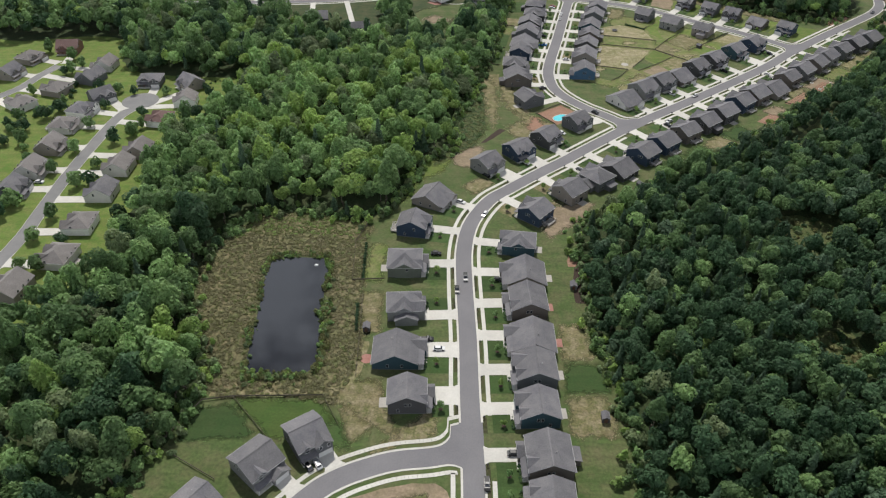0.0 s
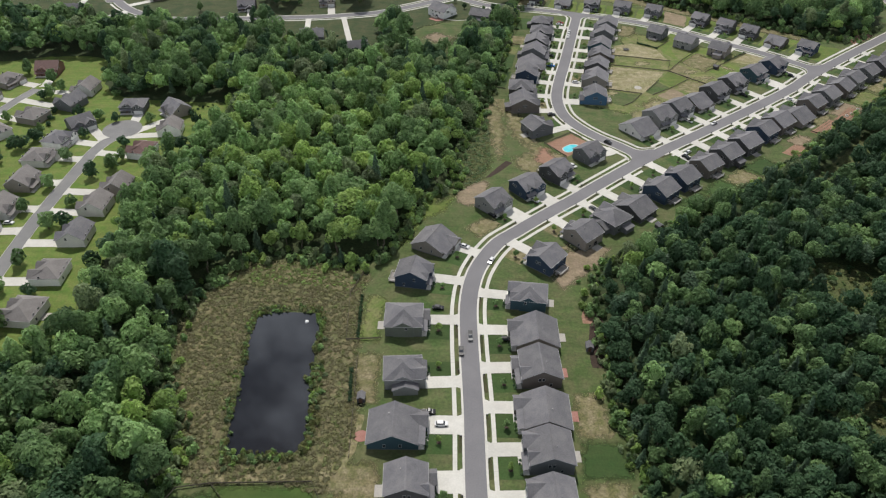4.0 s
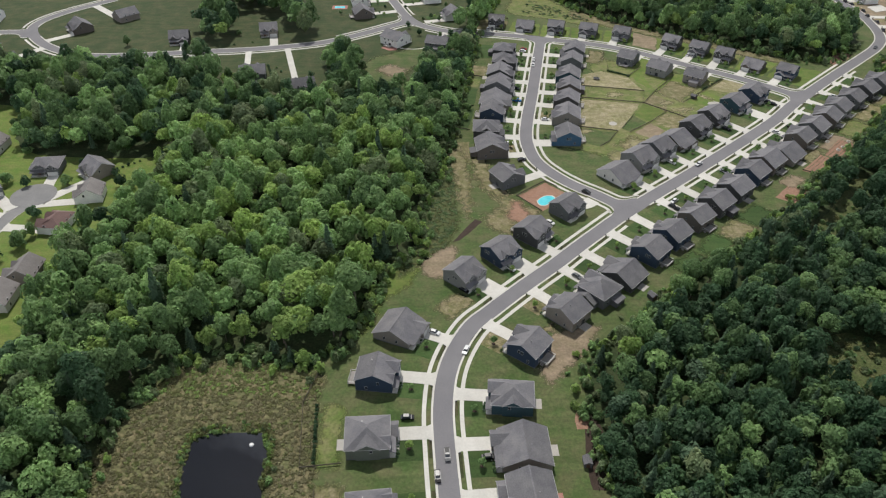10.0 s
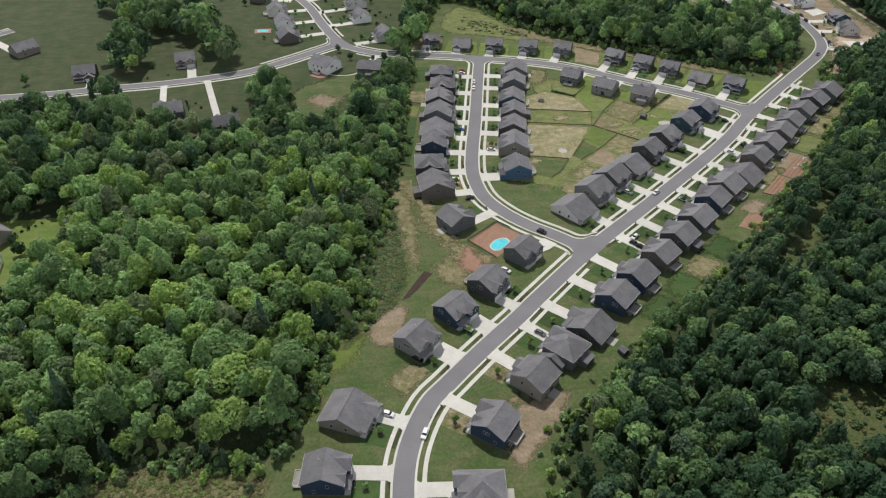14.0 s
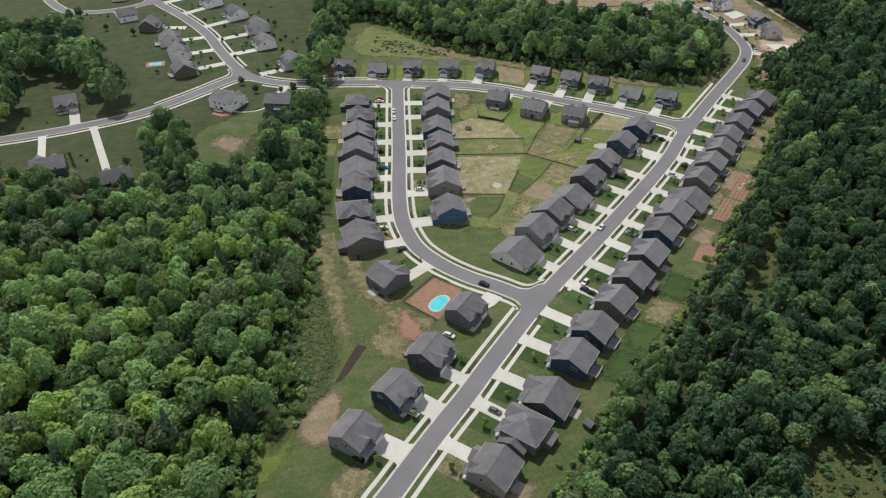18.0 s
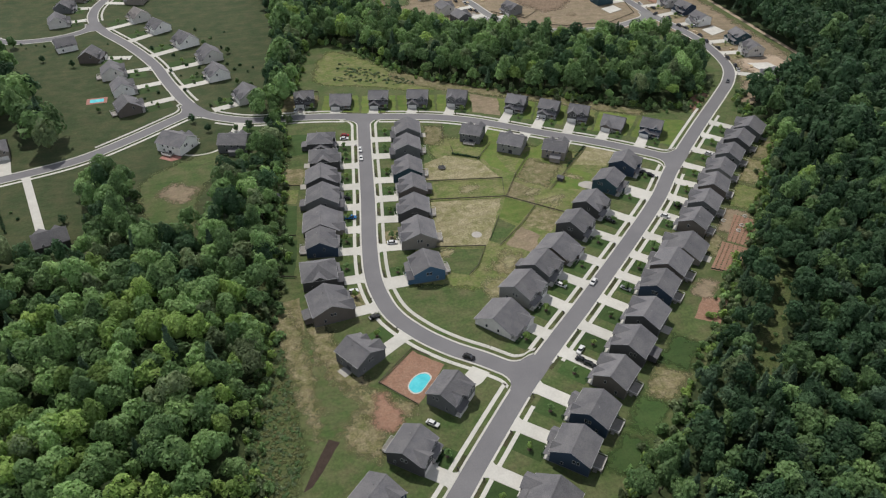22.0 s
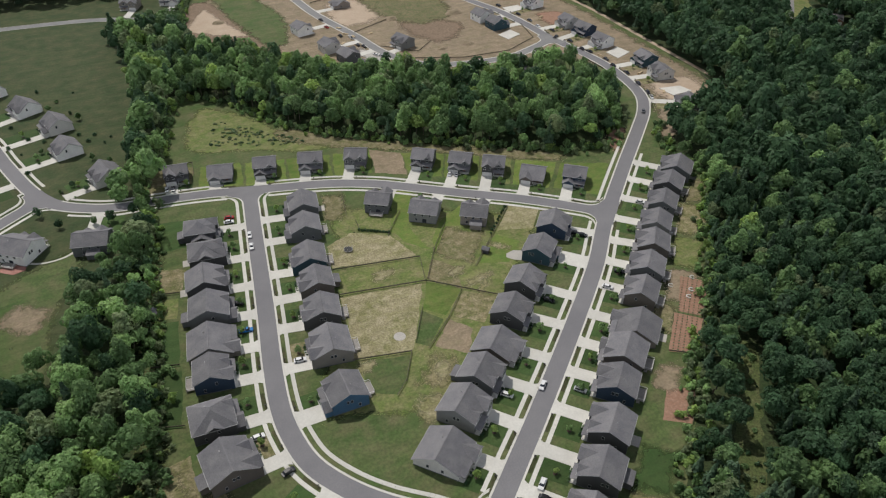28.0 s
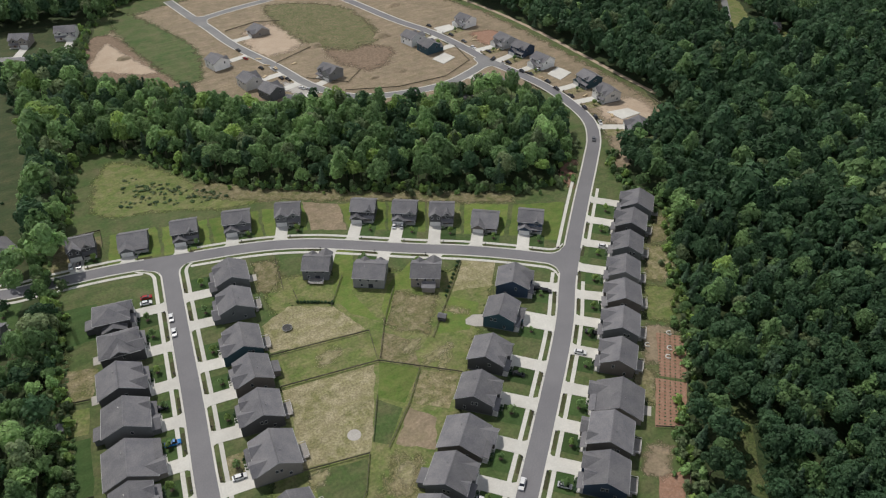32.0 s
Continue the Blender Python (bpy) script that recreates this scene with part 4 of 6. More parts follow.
house(29, 459, "loop", 14, 15, "charcoal", flip=True, rear="none", hip=True, cross=6.0)
house(29.5, 438, "loop", 15, 16, "brown", rear="room", flip=True, lawn="dry_lawn")
house(35.5, 408, "loop", 13, 13, "slate", flip=True)
# loop street, east side
house(98, 570, "loop", 14, 14, "slate", rear="patio")
house(93, 552, "loop", 13, 14, "slate", rear="deck", second=True)
house(87.5, 529, "loop", 14, 14, "teal", rear="deck")
house(85, 512, "loop", 13, 13, "brown", rear="room")
house(81, 494, "loop", 13, 14, "charcoal", rear="deck")
house(77.5, 474, "loop", 15, 15, "taupe", rear="deck", lawn="dry_lawn")
house(74, 450, "loop", 13, 14, "blue", rear="deck", dw=7.5)
# cross street
house(49, 628, "top", 12, 11, "charcoal", rear="none", second=True, flip=True)
house(70, 621, "top", 13, 13, "slate", rear="none", two=False, flip=True)
house(92, 615, "top", 12, 12, "charcoal", rear="none", second=True, flip=True)
house(115, 609, "top", 13, 12, "slate", rear="none", second=True, flip=True)
house(138, 602, "top", 12, 12, "slate", rear="none", flip=True)
house(170, 585, "top", 12, 12, "charcoal", rear="none", second=True, flip=True)
house(186, 573, "top", 12, 12, "slate", rear="none", flip=True)
house(200, 562, "top", 12, 12, "charcoal", rear="none", second=True, flip=True)
house(215, 547, "top", 13, 13, "brown", rear="none", two=False, flip=True)
house(232, 534, "top", 12, 12, "navy", rear="none", flip=True)
house(132, 557, "top", 12, 12, "slate", rear="deck", flip=True)
house(149, 540, "top", 14, 13, "grey", rear="none", flip=True)
house(169, 527, "top", 13, 12, "taupe", rear="room", flip=True)
# large lots to the north-west
house(-26, 594, "top", 17, 15, "white", roof="roof", rear="deck", drive=False, turn=140)
house(4, 585, "top", 16, 13, "slate", rear="room")
house(-53, 648, "top", 14, 14, "brown", rear="deck", turn=105)
house(-57, 676, "top", 14, 13, "white", rear="none", turn=100)
house(-64, 703, "top", 14, 14, "pale", rear="deck", turn=95)
house(-97, 760, "far_cross", 14, 13, "white", rear="none")
house(-79, 735, "top", 13, 13, "brown", rear="none", turn=75)
house(17, 644, "top", 14, 14, "pale", rear="none", turn=-75)
house(1, 682, "top", 14, 13, "white", rear="none")
house(-2, 714, "top", 15, 14, "pale", rear="none")
house(-17, 745, "top", 15, 14, "white", rear="none")
house(-35, 778, "top", 14, 13, "white", rear="none")
house(-49, 805, "top", 14, 13, "pale", roof="roof_light", rear="none")
house(-51, 846, "top", 14, 13, "taupe", rear="none")
house(-107, 810, "top", 14, 13, "pale", rear="none")
house(-105, 842, "top", 14, 13, "slate", rear="none")
house(-96, 866, "top", 14, 13, "taupe", rear="none")
house(-119, 614, "west", 13, 13, "taupe", rear="deck")
house(-117, 539, "west", 17, 13, "slate", rear="patio", dw=4)
house(-82, 519, "west", 15, 12, "charcoal", rear="none", dw=4)
house(-180, 600, "west", 14, 13, "charcoal", rear="deck", dw=4)
house(-190, 545, "west", 18, 13, "slate", rear="none", dw=4)
house(-258, 622, "west", 16, 14, "brown", rear="none")
house(-287, 563, "west", 15, 13, "slate", rear="none", two=False)
house(-310, 583, "branch", 18, 14, "brown", rear="none", two=False)
house(-232, 645, "west", 16, 13, "taupe", rear="none")
house(-333, 645, "branch", 15, 13, "white", rear="none")
# the older neighbourhood
house(-278, 474, "old_court", 15, 13, "brick", roof="roof_red", rear="none")
house(-241, 447, "old_court", 14, 12, "pale", roof="roof_light", rear="none")
house(-297, 456, "old_court", 15, 13, "taupe", roof="roof_light", rear="none")
house(-298, 431, "old_court", 14, 13, "taupe", rear="none")
house(-242, 427, "old_court", 15, 12, "slate", rear="none")
house(-256, 409, "old_court", 14, 13, "taupe", roof="roof_light", rear="none")
house(-268, 388, "old_court", 14, 13, "pale", roof="roof_light", rear="none")
house(-203, 425, "old_street", 15, 12, "slate", rear="none")
house(-176, 421, "old_street", 14, 13, "taupe", rear="none")
house(-171, 398, "old_street", 12, 12, "white", roof="roof_light", rear="none")
house(-178, 373, "old_street", 14, 11, "white", roof="roof_red", rear="none")
house(-225, 401, "old_street", 14, 12, "slate", rear="none", turn=45)
house(-229, 382, "old_street", 14, 13, "white", rear="none")
house(-231, 363, "old_street", 14, 13, "pale", roof="roof_light", rear="deck")
house(-227, 339, "old_street", 14, 13, "taupe", roof="roof_light", rear="none")
house(-226, 315, "old_street", 14, 13, "pale", roof="roof_light", rear="none")
house(-226, 296, "old_street", 13, 13, "slate", rear="none")
house(-177, 337, "old_street", 13, 12, "taupe", roof="roof_light", rear="none")
house(-181, 320, "old_street", 14, 12, "pale", roof="roof_light", rear="none")
house(-180, 296, "old_street", 14, 12, "pale", rear="none")
house(-179, 269, "old_street", 14, 12, "white", roof="roof_light", rear="none")
house(-178, 244, "old_street", 15, 13, "pale", roof="roof_light", rear="patio")
house(-188, 222, "old_street", 15, 13, "taupe", roof="roof_light", rear="none")
# the building site
for hx, hy, rd, wc, tw in ((170, 792, "site_road", "white", True), (177, 752, "site_road", "pale", True), (183, 730, "site_road", "slate", True), (190, 710, "site_road", "slate", False),
                           (216, 834, "site_road", "taupe", False), (227, 737, "site_road", "grey", True), (302, 757, "main", "white", True), (304, 738, "main", "teal", True),
                           (354, 765, "main", "white", True), (355, 717, "main", "pale", True), (357, 699, "main", "navy", True), (355, 675, "main", "white", True),
                           (362, 636, "main", "teal", True), (357, 614, "main", "pale", True), (345, 574, "main", "slate", False), (308, 668, "site_road", "slate", False), (281, 663, "site_road", "grey", False)):
    house(hx, hy, rd, 13, 12, wc, two=tw, rear="none", flip=hx > 300, lawn="dry_lawn", label="new %s house on the building site" % wc)
house(66, 905, "north_street", 14, 12, "taupe", rear="none")
house(96, 903, "north_street", 15, 13, "pale", rear="none")

# ---- trees ----
rng = np.random.default_rng(5)


def crown_template(n, kind, seed):
    """Small leaf plates over a heap of round lobes with a dark inner mass; about 1 m radius, base at z = 0."""
    r = np.random.default_rng(seed)
    if kind == "cone":
        h = r.uniform(0, 1, n) ** 1.4
        a = r.uniform(0, 2 * np.pi, n)
        rr = (1.04 - h) * r.uniform(0.5, 1.1, n) * (0.72 + 0.16 * np.sin(h * 34 + np.sin(a * 3)))
        c = np.stack([np.cos(a) * rr, np.sin(a) * rr, h * 2.9], 1)
        d = np.stack([np.cos(a), np.sin(a), np.full(n, 0.7)], 1)
        size = (3.2 / math.sqrt(n)) * r.uniform(0.6, 1.25, n)
    else:
        tall, taper = {"round": (0.95, 0.05), "tall": (1.2, 0.15), "spire": (1.35, 0.4), "flat": (0.75, 0.0)}[kind]
        k = 20
        lc = r.normal(size=(k, 3))
        lc /= np.linalg.norm(lc, axis=1)[:, None]
        lc[:, 2] = np.abs(lc[:, 2]) * 1.15 - 0.25
        lc *= r.uniform(0.3, 0.92, (k, 1))
        lc[0] = (0, 0, 0.62)
        lr = r.uniform(0.22, 0.46, k)
        pick = r.choice(k, n * 5, p=lr ** 2 / (lr ** 2).sum())
        d = r.normal(size=(n * 5, 3))
        d /= np.linalg.norm(d, axis=1)[:, None]
        c = lc[pick] + d * (lr[pick] * r.uniform(0.88, 1.12, n * 5))[:, None]
        deep = np.linalg.norm(c[:, None, :] - lc[None], axis=2) < lr[None] * 0.86
        keep = ~deep.any(1) & (d[:, 2] > -0.55) & (c[:, 2] > -0.6)
        c, d = c[keep][:n], d[keep][:n]
        n = len(c)
        shrink = 1 - taper * np.clip(c[:, 2] + 0.3, 0, 1.4) / 1.4
        c = c * np.stack([shrink, shrink, np.full(n, tall)], 1)
        c[:, 2] += 0.55 * tall
        size = (2.7 / math.sqrt(n)) * r.uniform(0.5, 1.35, n)
    nrm = d * 0.9 + np.array([0, 0, 0.3]) + r.normal(size=(n, 3)) * 0.3
    nrm /= np.linalg.norm(nrm, axis=1)[:, None]
    t = np.cross(nrm, r.normal(size=(n, 3)))
    t /= np.linalg.norm(t, axis=1)[:, None]
    b = np.cross(nrm, t)
    s = size[:, None]
    v = np.stack([c - t * s - b * s * 0.55, c + t * s * 0.95 - b * s * 0.6, c + b * s * 1.15 + nrm * s * 0.15], 1).reshape(-1, 3)
    f = np.arange(3 * n).reshape(-1, 3)
    # inner mass: a small faceted ball
    m = 6
    core = np.array([(0.0, 0.0, -0.7)] + [(math.cos(2 * math.pi * (i + 0.5 * j) / m) * q, math.sin(2 * math.pi * (i + 0.5 * j) / m) * q, z) for j, (q, z) in enumerate(((0.6, -0.35), (0.55, 0.3))) for i in range(m)] + [(0.0, 0.0, 0.68)])
    core = core * (0.6, 0.6, 1.2) + (0, 0, 0.9) if kind == "cone" else core * (0.9 - taper * 0.3, 0.9 - taper * 0.3, tall * 0.95) + (0, 0, 0.55 * tall)
    k = len(v)
    cf = []
    for i in range(m):
        j = (i + 1) % m
        cf += [(k, k + 1 + j, k + 1 + i), (k + 1 + i, k + 1 + j, k + 1 + m + i), (k + 1 + j, k + 1 + m + j, k + 1 + m + i), (k + 1 + m + i, k + 1 + m + j, k + 1 + 2 * m)]
    return np.vstack([v, core]), np.zeros((0, 4), int), np.vstack([f, np.array(cf)])


KINDS = ("round", "flat", "round", "tall", "spire", "round", "tall", "cone", "cone")
FULL = [crown_template(820, k, 11 + i) for i, k in enumerate(KINDS)]
MID = [crown_template(480, k, 51 + i) for i, k in enumerate(KINDS)]
LIGHT = [crown_template(230, k, 31 + i) for i, k in enumerate(KINDS)]
THIN = [crown_template(150, k, 131 + i) for i, k in enumerate(KINDS)]
LOW = [crown_template(80, k, 71 + i) for i, k in enumerate(KINDS)]


def trunk_template():
    s = Shape()
    for i in range(4):
        s.tube(0.06 * math.sin(i * 1.7), 0.06 * math.cos(i * 2.1), i * 0.25, (i + 1) * 0.25 + 0.01, 0.05 - i * 0.008, 0.05 - (i + 1) * 0.008, 6)
    for a in range(4):
        x, y = math.cos(a * 1.6 + 0.4), math.sin(a * 1.6 + 0.4)
        s.face((0, 0, 0.6 + a * 0.05), (0.03 * y, -0.03 * x, 0.6 + a * 0.05), (x * 0.35, y * 0.35, 0.95 + a * 0.03))
        s.face((0, 0, 0.57 + a * 0.05), (x * 0.35, y * 0.35, 0.95 + a * 0.03), (0, 0, 0.63 + a * 0.05))
    return s


def fill_mesh(name, verts, quads, tris, mats, qm, tm, tone=None):
    me = bpy.data.meshes.new(name)
    nv, nq, nt = len(verts), len(quads), len(tris)
    me.vertices.add(nv)
    me.vertices.foreach_set("co", np.ascontiguousarray(verts, np.float32).ravel())
    me.loops.add(nq * 4 + nt * 3)
    me.loops.foreach_set("vertex_index", np.concatenate([quads.ravel(), tris.ravel()]).astype(np.int32))
    me.polygons.add(nq + nt)
    me.polygons.foreach_set("loop_start", np.concatenate([np.arange(nq) * 4, nq * 4 + np.arange(nt) * 3]).astype(np.int32))
    me.polygons.foreach_set("material_index", np.concatenate([qm, tm]).astype(np.int32))
    for m in mats:
        me.materials.append(m)
    me.update(calc_edges=True)
    me.attributes.new("tone", "FLOAT", "POINT").data.foreach_set("value", np.ones(nv, np.float32) if tone is None else tone.astype(np.float32))
    return me


STEMS = Shape()  # trunks that show below the crowns


def woods(name, spots, label, templates, lift=6.0, trunks=False):
    """Many trees joined into one mesh. spots: rows of x, y, radius, template, leaf material."""
    vs, qs, ts, qm, tm, tn, k = [], [], [], [], [], [], 0
    for x, y, r, kind, leaf in spots:
        v, f, c = templates[int(kind)]
        a = rng.uniform(0, 2 * np.pi)
        ca, sa = math.cos(a), math.sin(a)
        rise = (lift if kind < 7 else 2.0) * rng.uniform(0.75, 1.25) if r > 2.0 else 0.0
        rise *= min(1.0, r / 4.2) ** 1.5
        u = rng.uniform(0.82, 1.2)
        if r > 2.0:
            rise += 3.0 * noise.noise((x * 0.05, y * 0.05, 2.0)) + 1.5
        vs.append(np.stack([(v[:, 0] * u * ca - v[:, 1] * sa) * r + x, (v[:, 0] * u * sa + v[:, 1] * ca) * r + y, v[:, 2] * r * rng.uniform(0.9, 1.35) + rise], 1))
        qs.append(f + k), ts.append(c + k)
        qm.append(np.full(len(f), leaf)), tm.append(np.full(len(c), leaf))
        tn.append(np.full(len(v), 1.06 + 0.36 * np.clip(rng.normal() * 0.55, -1, 1)))
        k += len(v)
        if trunks:
            STEMS.tube(x, y, 0, rise + r * 0.7, 0.2, 0.12, 5)
    if not vs:
        return
    me = fill_mesh(name, np.vstack(vs), np.vstack(qs), np.vstack(ts), LEAVES, np.concatenate(qm), np.concatenate(tm), np.concatenate(tn))
    tagged(new(name, me), label, "woods", kind="stuff")


VIEW = np.array([(-400, 640), (-400, 560), (-230, 280), (-165, 100), (150, 100), (330, 270), (690, 600), (690, 650), (390, 850), (80, 1040), (-120, 960), (-340, 730)], float)
STEP = 7.4


def scatter(x0, x1, y0, y1, step, jitter):
    u, v = np.meshgrid(np.arange(x0, x1, step), np.arange(y0, y1, step))
    return (u + rng.uniform(-jitter, jitter, u.shape)).ravel(), (v + rng.uniform(-jitter, jitter, v.shape)).ravel()


NE_LANE = [(500, 634), (520, 654), (539, 671), (561, 692), (590, 720)]
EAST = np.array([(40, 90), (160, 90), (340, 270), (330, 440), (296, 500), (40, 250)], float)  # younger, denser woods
gx, gy = scatter(-400, 690, 100, 1040, STEP, 3.2)
ex, ey = scatter(40, 340, 90, 500, 5.9, 2.4)
out, ine = ~inside(gx, gy, EAST), inside(ex, ey, EAST)
gx, gy = np.concatenate([gx[out], ex[ine]]), np.concatenate([gy[out], ey[ine]])
ok = inside(gx, gy, VIEW)
for poly in (CLEAR_HOME, CLEAR_OLD, CLEAR_WEST, CLEAR_NORTH, *GLADES):
    ok &= ~inside(gx, gy, np.array(poly, float))
lane = smooth(NE_LANE, 4.0)
ok &= np.array([np.hypot(lane[:, 0] - x, lane[:, 1] - y).min() > 7 for x, y in zip(gx, gy)])
gx, gy = gx[ok], gy[ok]
# the wooded belts and copses that stand inside the open ground
BELTS = [[(18, 600), (30, 590), (38, 622), (46, 655), (58, 702), (48, 720), (38, 690), (30, 650), (20, 625)],
         [(-202, 726), (-187, 738), (-125, 731), (-116, 691), (-98, 655), (-84, 618), (-89, 600), (-105, 625), (-137, 667), (-150, 655), (-166, 678)],
         [(-176, 638), (-172, 668), (-151, 645), (-145, 610), (-151, 590), (-162, 602)], [(-172, 552), (-150, 548), (-146, 560), (-165, 566)]]
bx, by = np.meshgrid(np.arange(-200, 80, STEP), np.arange(540, 730, STEP))
bx, by = (bx + rng.uniform(-2.5, 2.5, bx.shape)).ravel(), (by + rng.uniform(-2.5, 2.5, by.shape)).ravel()
bk = np.zeros(bx.shape, bool)
for poly in BELTS:
    bk |= inside(bx, by, np.array(poly, float))
for r in ("top", "west"):
    bk &= np.array([near_road(x, y, r)[1] > 7 for x, y in zip(bx, by)])
gx, gy = np.concatenate([gx, bx[bk]]), np.concatenate([gy, by[bk]])
n = len(gx)
size = rng.uniform(3.2, 5.6, n) * (1 + 0.3 * (rng.random(n) > 0.8))
gap = np.full(n, 1e9)
for poly in (CLEAR_OLD, CLEAR_HOME, CLEAR_WEST):
    c = smooth(poly, 3.0, True)
    gap = np.minimum(gap, np.array([np.hypot(c[:, 0] - x, c[:, 1] - y).min() for x, y in zip(gx, gy)]))
size = np.clip(np.minimum(size, 2.4 + gap * 0.7), 2.4, 8)
kind = rng.integers(0, 7, n)
leaf = rng.choice([0, 1, 2, 3, 5], n, p=[0.44, 0.24, 0.22, 0.06, 0.04])
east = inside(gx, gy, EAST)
size[east] = np.minimum(rng.uniform(2.8, 4.5, east.sum()), 2.4 + gap[east] * 0.7)
pine = rng.random(n) < np.where(east, 0.24, 0.05)
kind[pine] = rng.integers(7, 9, pine.sum())
leaf[pine] = 4
# darker eastern mix: deeper greens, with cloud shade put into the leaf colour
darkened = east & ~pine & (rng.random(n) < 0.8)
leaf[darkened] = rng.choice([2, 4, 0], darkened.sum(), p=[0.86, 0.08, 0.06])
# sunlit gap between clouds, put into the colour by picking paler leaves
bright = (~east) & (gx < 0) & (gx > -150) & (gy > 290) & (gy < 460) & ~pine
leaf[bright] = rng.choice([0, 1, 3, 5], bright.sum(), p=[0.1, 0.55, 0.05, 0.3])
# neighbours of one kind stand together
lump = np.array([noise.noise((x * 0.045, y * 0.045, 9.0)) for x, y in zip(gx, gy)])
paler = (lump > 0.22) & ~east & ~pine & (rng.random(n) < 0.6)
leaf[paler] = rng.choice([1, 5, 3], paler.sum(), p=[0.6, 0.15, 0.25])
deeper = (lump < -0.22) & ~pine & ~bright & (rng.random(n) < 0.6)
leaf[deeper] = rng.choice([2, 0], deeper.sum(), p=[0.6, 0.4])
size[pine] *= 0.8
size[gap < 2.5] = np.minimum(size[gap < 2.5], 2.5)
spots = np.stack([gx, gy, size, kind, leaf], 1)
# the trees along the edges stand as things of their own; the rest are woods
edge = np.zeros(n, bool)
for poly in (CLEAR_HOME,):
    c = smooth(poly, 4.0, True)
    c = c[(c[:, 1] < 420) & (c[:, 1] > 120)]
    edge |= np.array([np.hypot(c[:, 0] - x, c[:, 1] - y).min() < 9.0 for x, y in zip(gx, gy)])
if edge.sum() > 215:
    edge[rng.permutation(np.flatnonzero(edge))[215:]] = False
far = ~edge & ((gy > 590) | (gx > 300) | (gx < -250))
big = size > 5.2
strip = far & inside(gx, gy, np.array([(60, 715), (120, 640), (300, 540), (330, 600), (300, 680), (150, 770), (80, 800)], float))
# far eastern woods: cool dark greens that also stand in for cloud shade
cloud_dim = far & ~strip & (gx > 150) & ~pine
leaf[cloud_dim] = rng.choice([0, 2, 3, 1], cloud_dim.sum(), p=[0.1, 0.85, 0.03, 0.02])
kind[strip & ~pine] = rng.choice([3, 4, 6, 0, 2], (strip & ~pine).sum())
leaf[strip & ~pine] = rng.choice([0, 1, 2, 3, 5], (strip & ~pine).sum(), p=[0.42, 0.25, 0.18, 0.08, 0.07])
size[strip] = np.maximum(size[strip], 3.2)
size[far & ~strip] *= 1.15
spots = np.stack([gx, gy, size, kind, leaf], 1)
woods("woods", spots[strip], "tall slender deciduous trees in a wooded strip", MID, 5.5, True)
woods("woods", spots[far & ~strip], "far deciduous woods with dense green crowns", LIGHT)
mid = ~edge & ~far
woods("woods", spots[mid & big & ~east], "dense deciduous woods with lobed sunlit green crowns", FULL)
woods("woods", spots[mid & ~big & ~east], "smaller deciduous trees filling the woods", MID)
low = np.stack([gx + STEP / 2 + rng.normal(0, 1.6, n), gy + STEP / 2 + rng.normal(0, 1.6, n), rng.uniform(2.1, 3.4, n), kind % 5, np.where(pine, 0, leaf)], 1)[mid | strip]
for poly in (CLEAR_HOME, CLEAR_OLD, CLEAR_WEST, *GLADES):
    low = low[~inside(low[:, 0], low[:, 1], np.array(poly, float))]
woods("young_woods", low, "younger trees filling the gaps between the crowns", THIN, 5.0)
woods("woods", spots[mid & east], "dense dark green mixed woods with a few pines, cloud shade in the leaf colour", MID)
tagged(part("trunks", STEMS, "bark"), "pale slender trunks under the crowns of the wooded strip", "trunks", kind="stuff")

TRUNK = trunk_template()
trunk_mesh = bpy.data.meshes.new("trunk")
trunk_mesh.from_pydata(TRUNK.v, [], TRUNK.f)
trunk_mesh.materials.append(M["bark"])
CROWNS = {}


def tree(x, y, r, kind, leaf, label="broad deciduous tree with a lobed green crown", lift=1.2, group="trees along the edge of the woods", templates=FULL):
    """One tree: a tapered trunk with limbs, and a crown of leaf clumps."""
    ob = base("tree", x, y, 0, rng.uniform(0, 360))
    tagged(ob, label, "tree", group)
    key = (id(templates), int(kind), int(leaf))
    if key not in CROWNS:
        v, f, c = templates[int(kind)]
        CROWNS[key] = fill_mesh("crown", v, f, c, [LEAVES[int(leaf)]], np.zeros(len(f)), np.zeros(len(c)))
    top = r * lift if kind < 7 else r * 0.3
    for nm, me, m in (("trunk", trunk_mesh, Matrix.Diagonal((r * 1.3, r * 1.3, top + r * 0.9, 1))), ("crown", CROWNS[key], Matrix.Translation((0, 0, top)) @ Matrix.Diagonal((r, r, r * 1.1, 1)))):
        o = new(nm, me)
        o.parent = ob
        o.matrix_local = m
    return ob


for x, y, r, k, lf in spots[edge]:
    tree(x, y, r, k, lf, "conical dark pine at the edge of the woods" if k >= 7 else "broad deciduous tree at the edge of the woods", min(1.2, 0.35 * r - 0.25) * rng.uniform(0.7, 1.2), templates=MID if r < 4.2 else FULL)


# ---- yards ----
def lot(mat, *pts, label="", rag=0.5, z=0.036):
    words = {"lush_lawn": "lush green fenced backyard lawn", "straw": "pale straw-strewn backyard lawn", "bright_lawn": "bright yellow-green mown lawn", "dry_lawn": "dry tan backyard grass", "green_lawn": "green mown backyard lawn", "rough_grass": "rough weedy backyard grass", "soil": "bare tan soil of a backyard"}
    patch("yard", pts, mat, z, rag, label or words.get(mat, "backyard grass"), "lawn", 2.0, False)


lot("bright_lawn", (144, 567), (152, 562), (138, 536), (139, 515), (131, 526), (130, 533), (128, 534), rag=0.8)
lot("bright_lawn", (154, 533), (171, 542), (160, 525), (154, 528), (141, 512), (144, 522), rag=0.8)
lot("straw", (112, 543), (127, 533), (133, 513), (115, 517), (95, 522), (98, 538), rag=0.9)
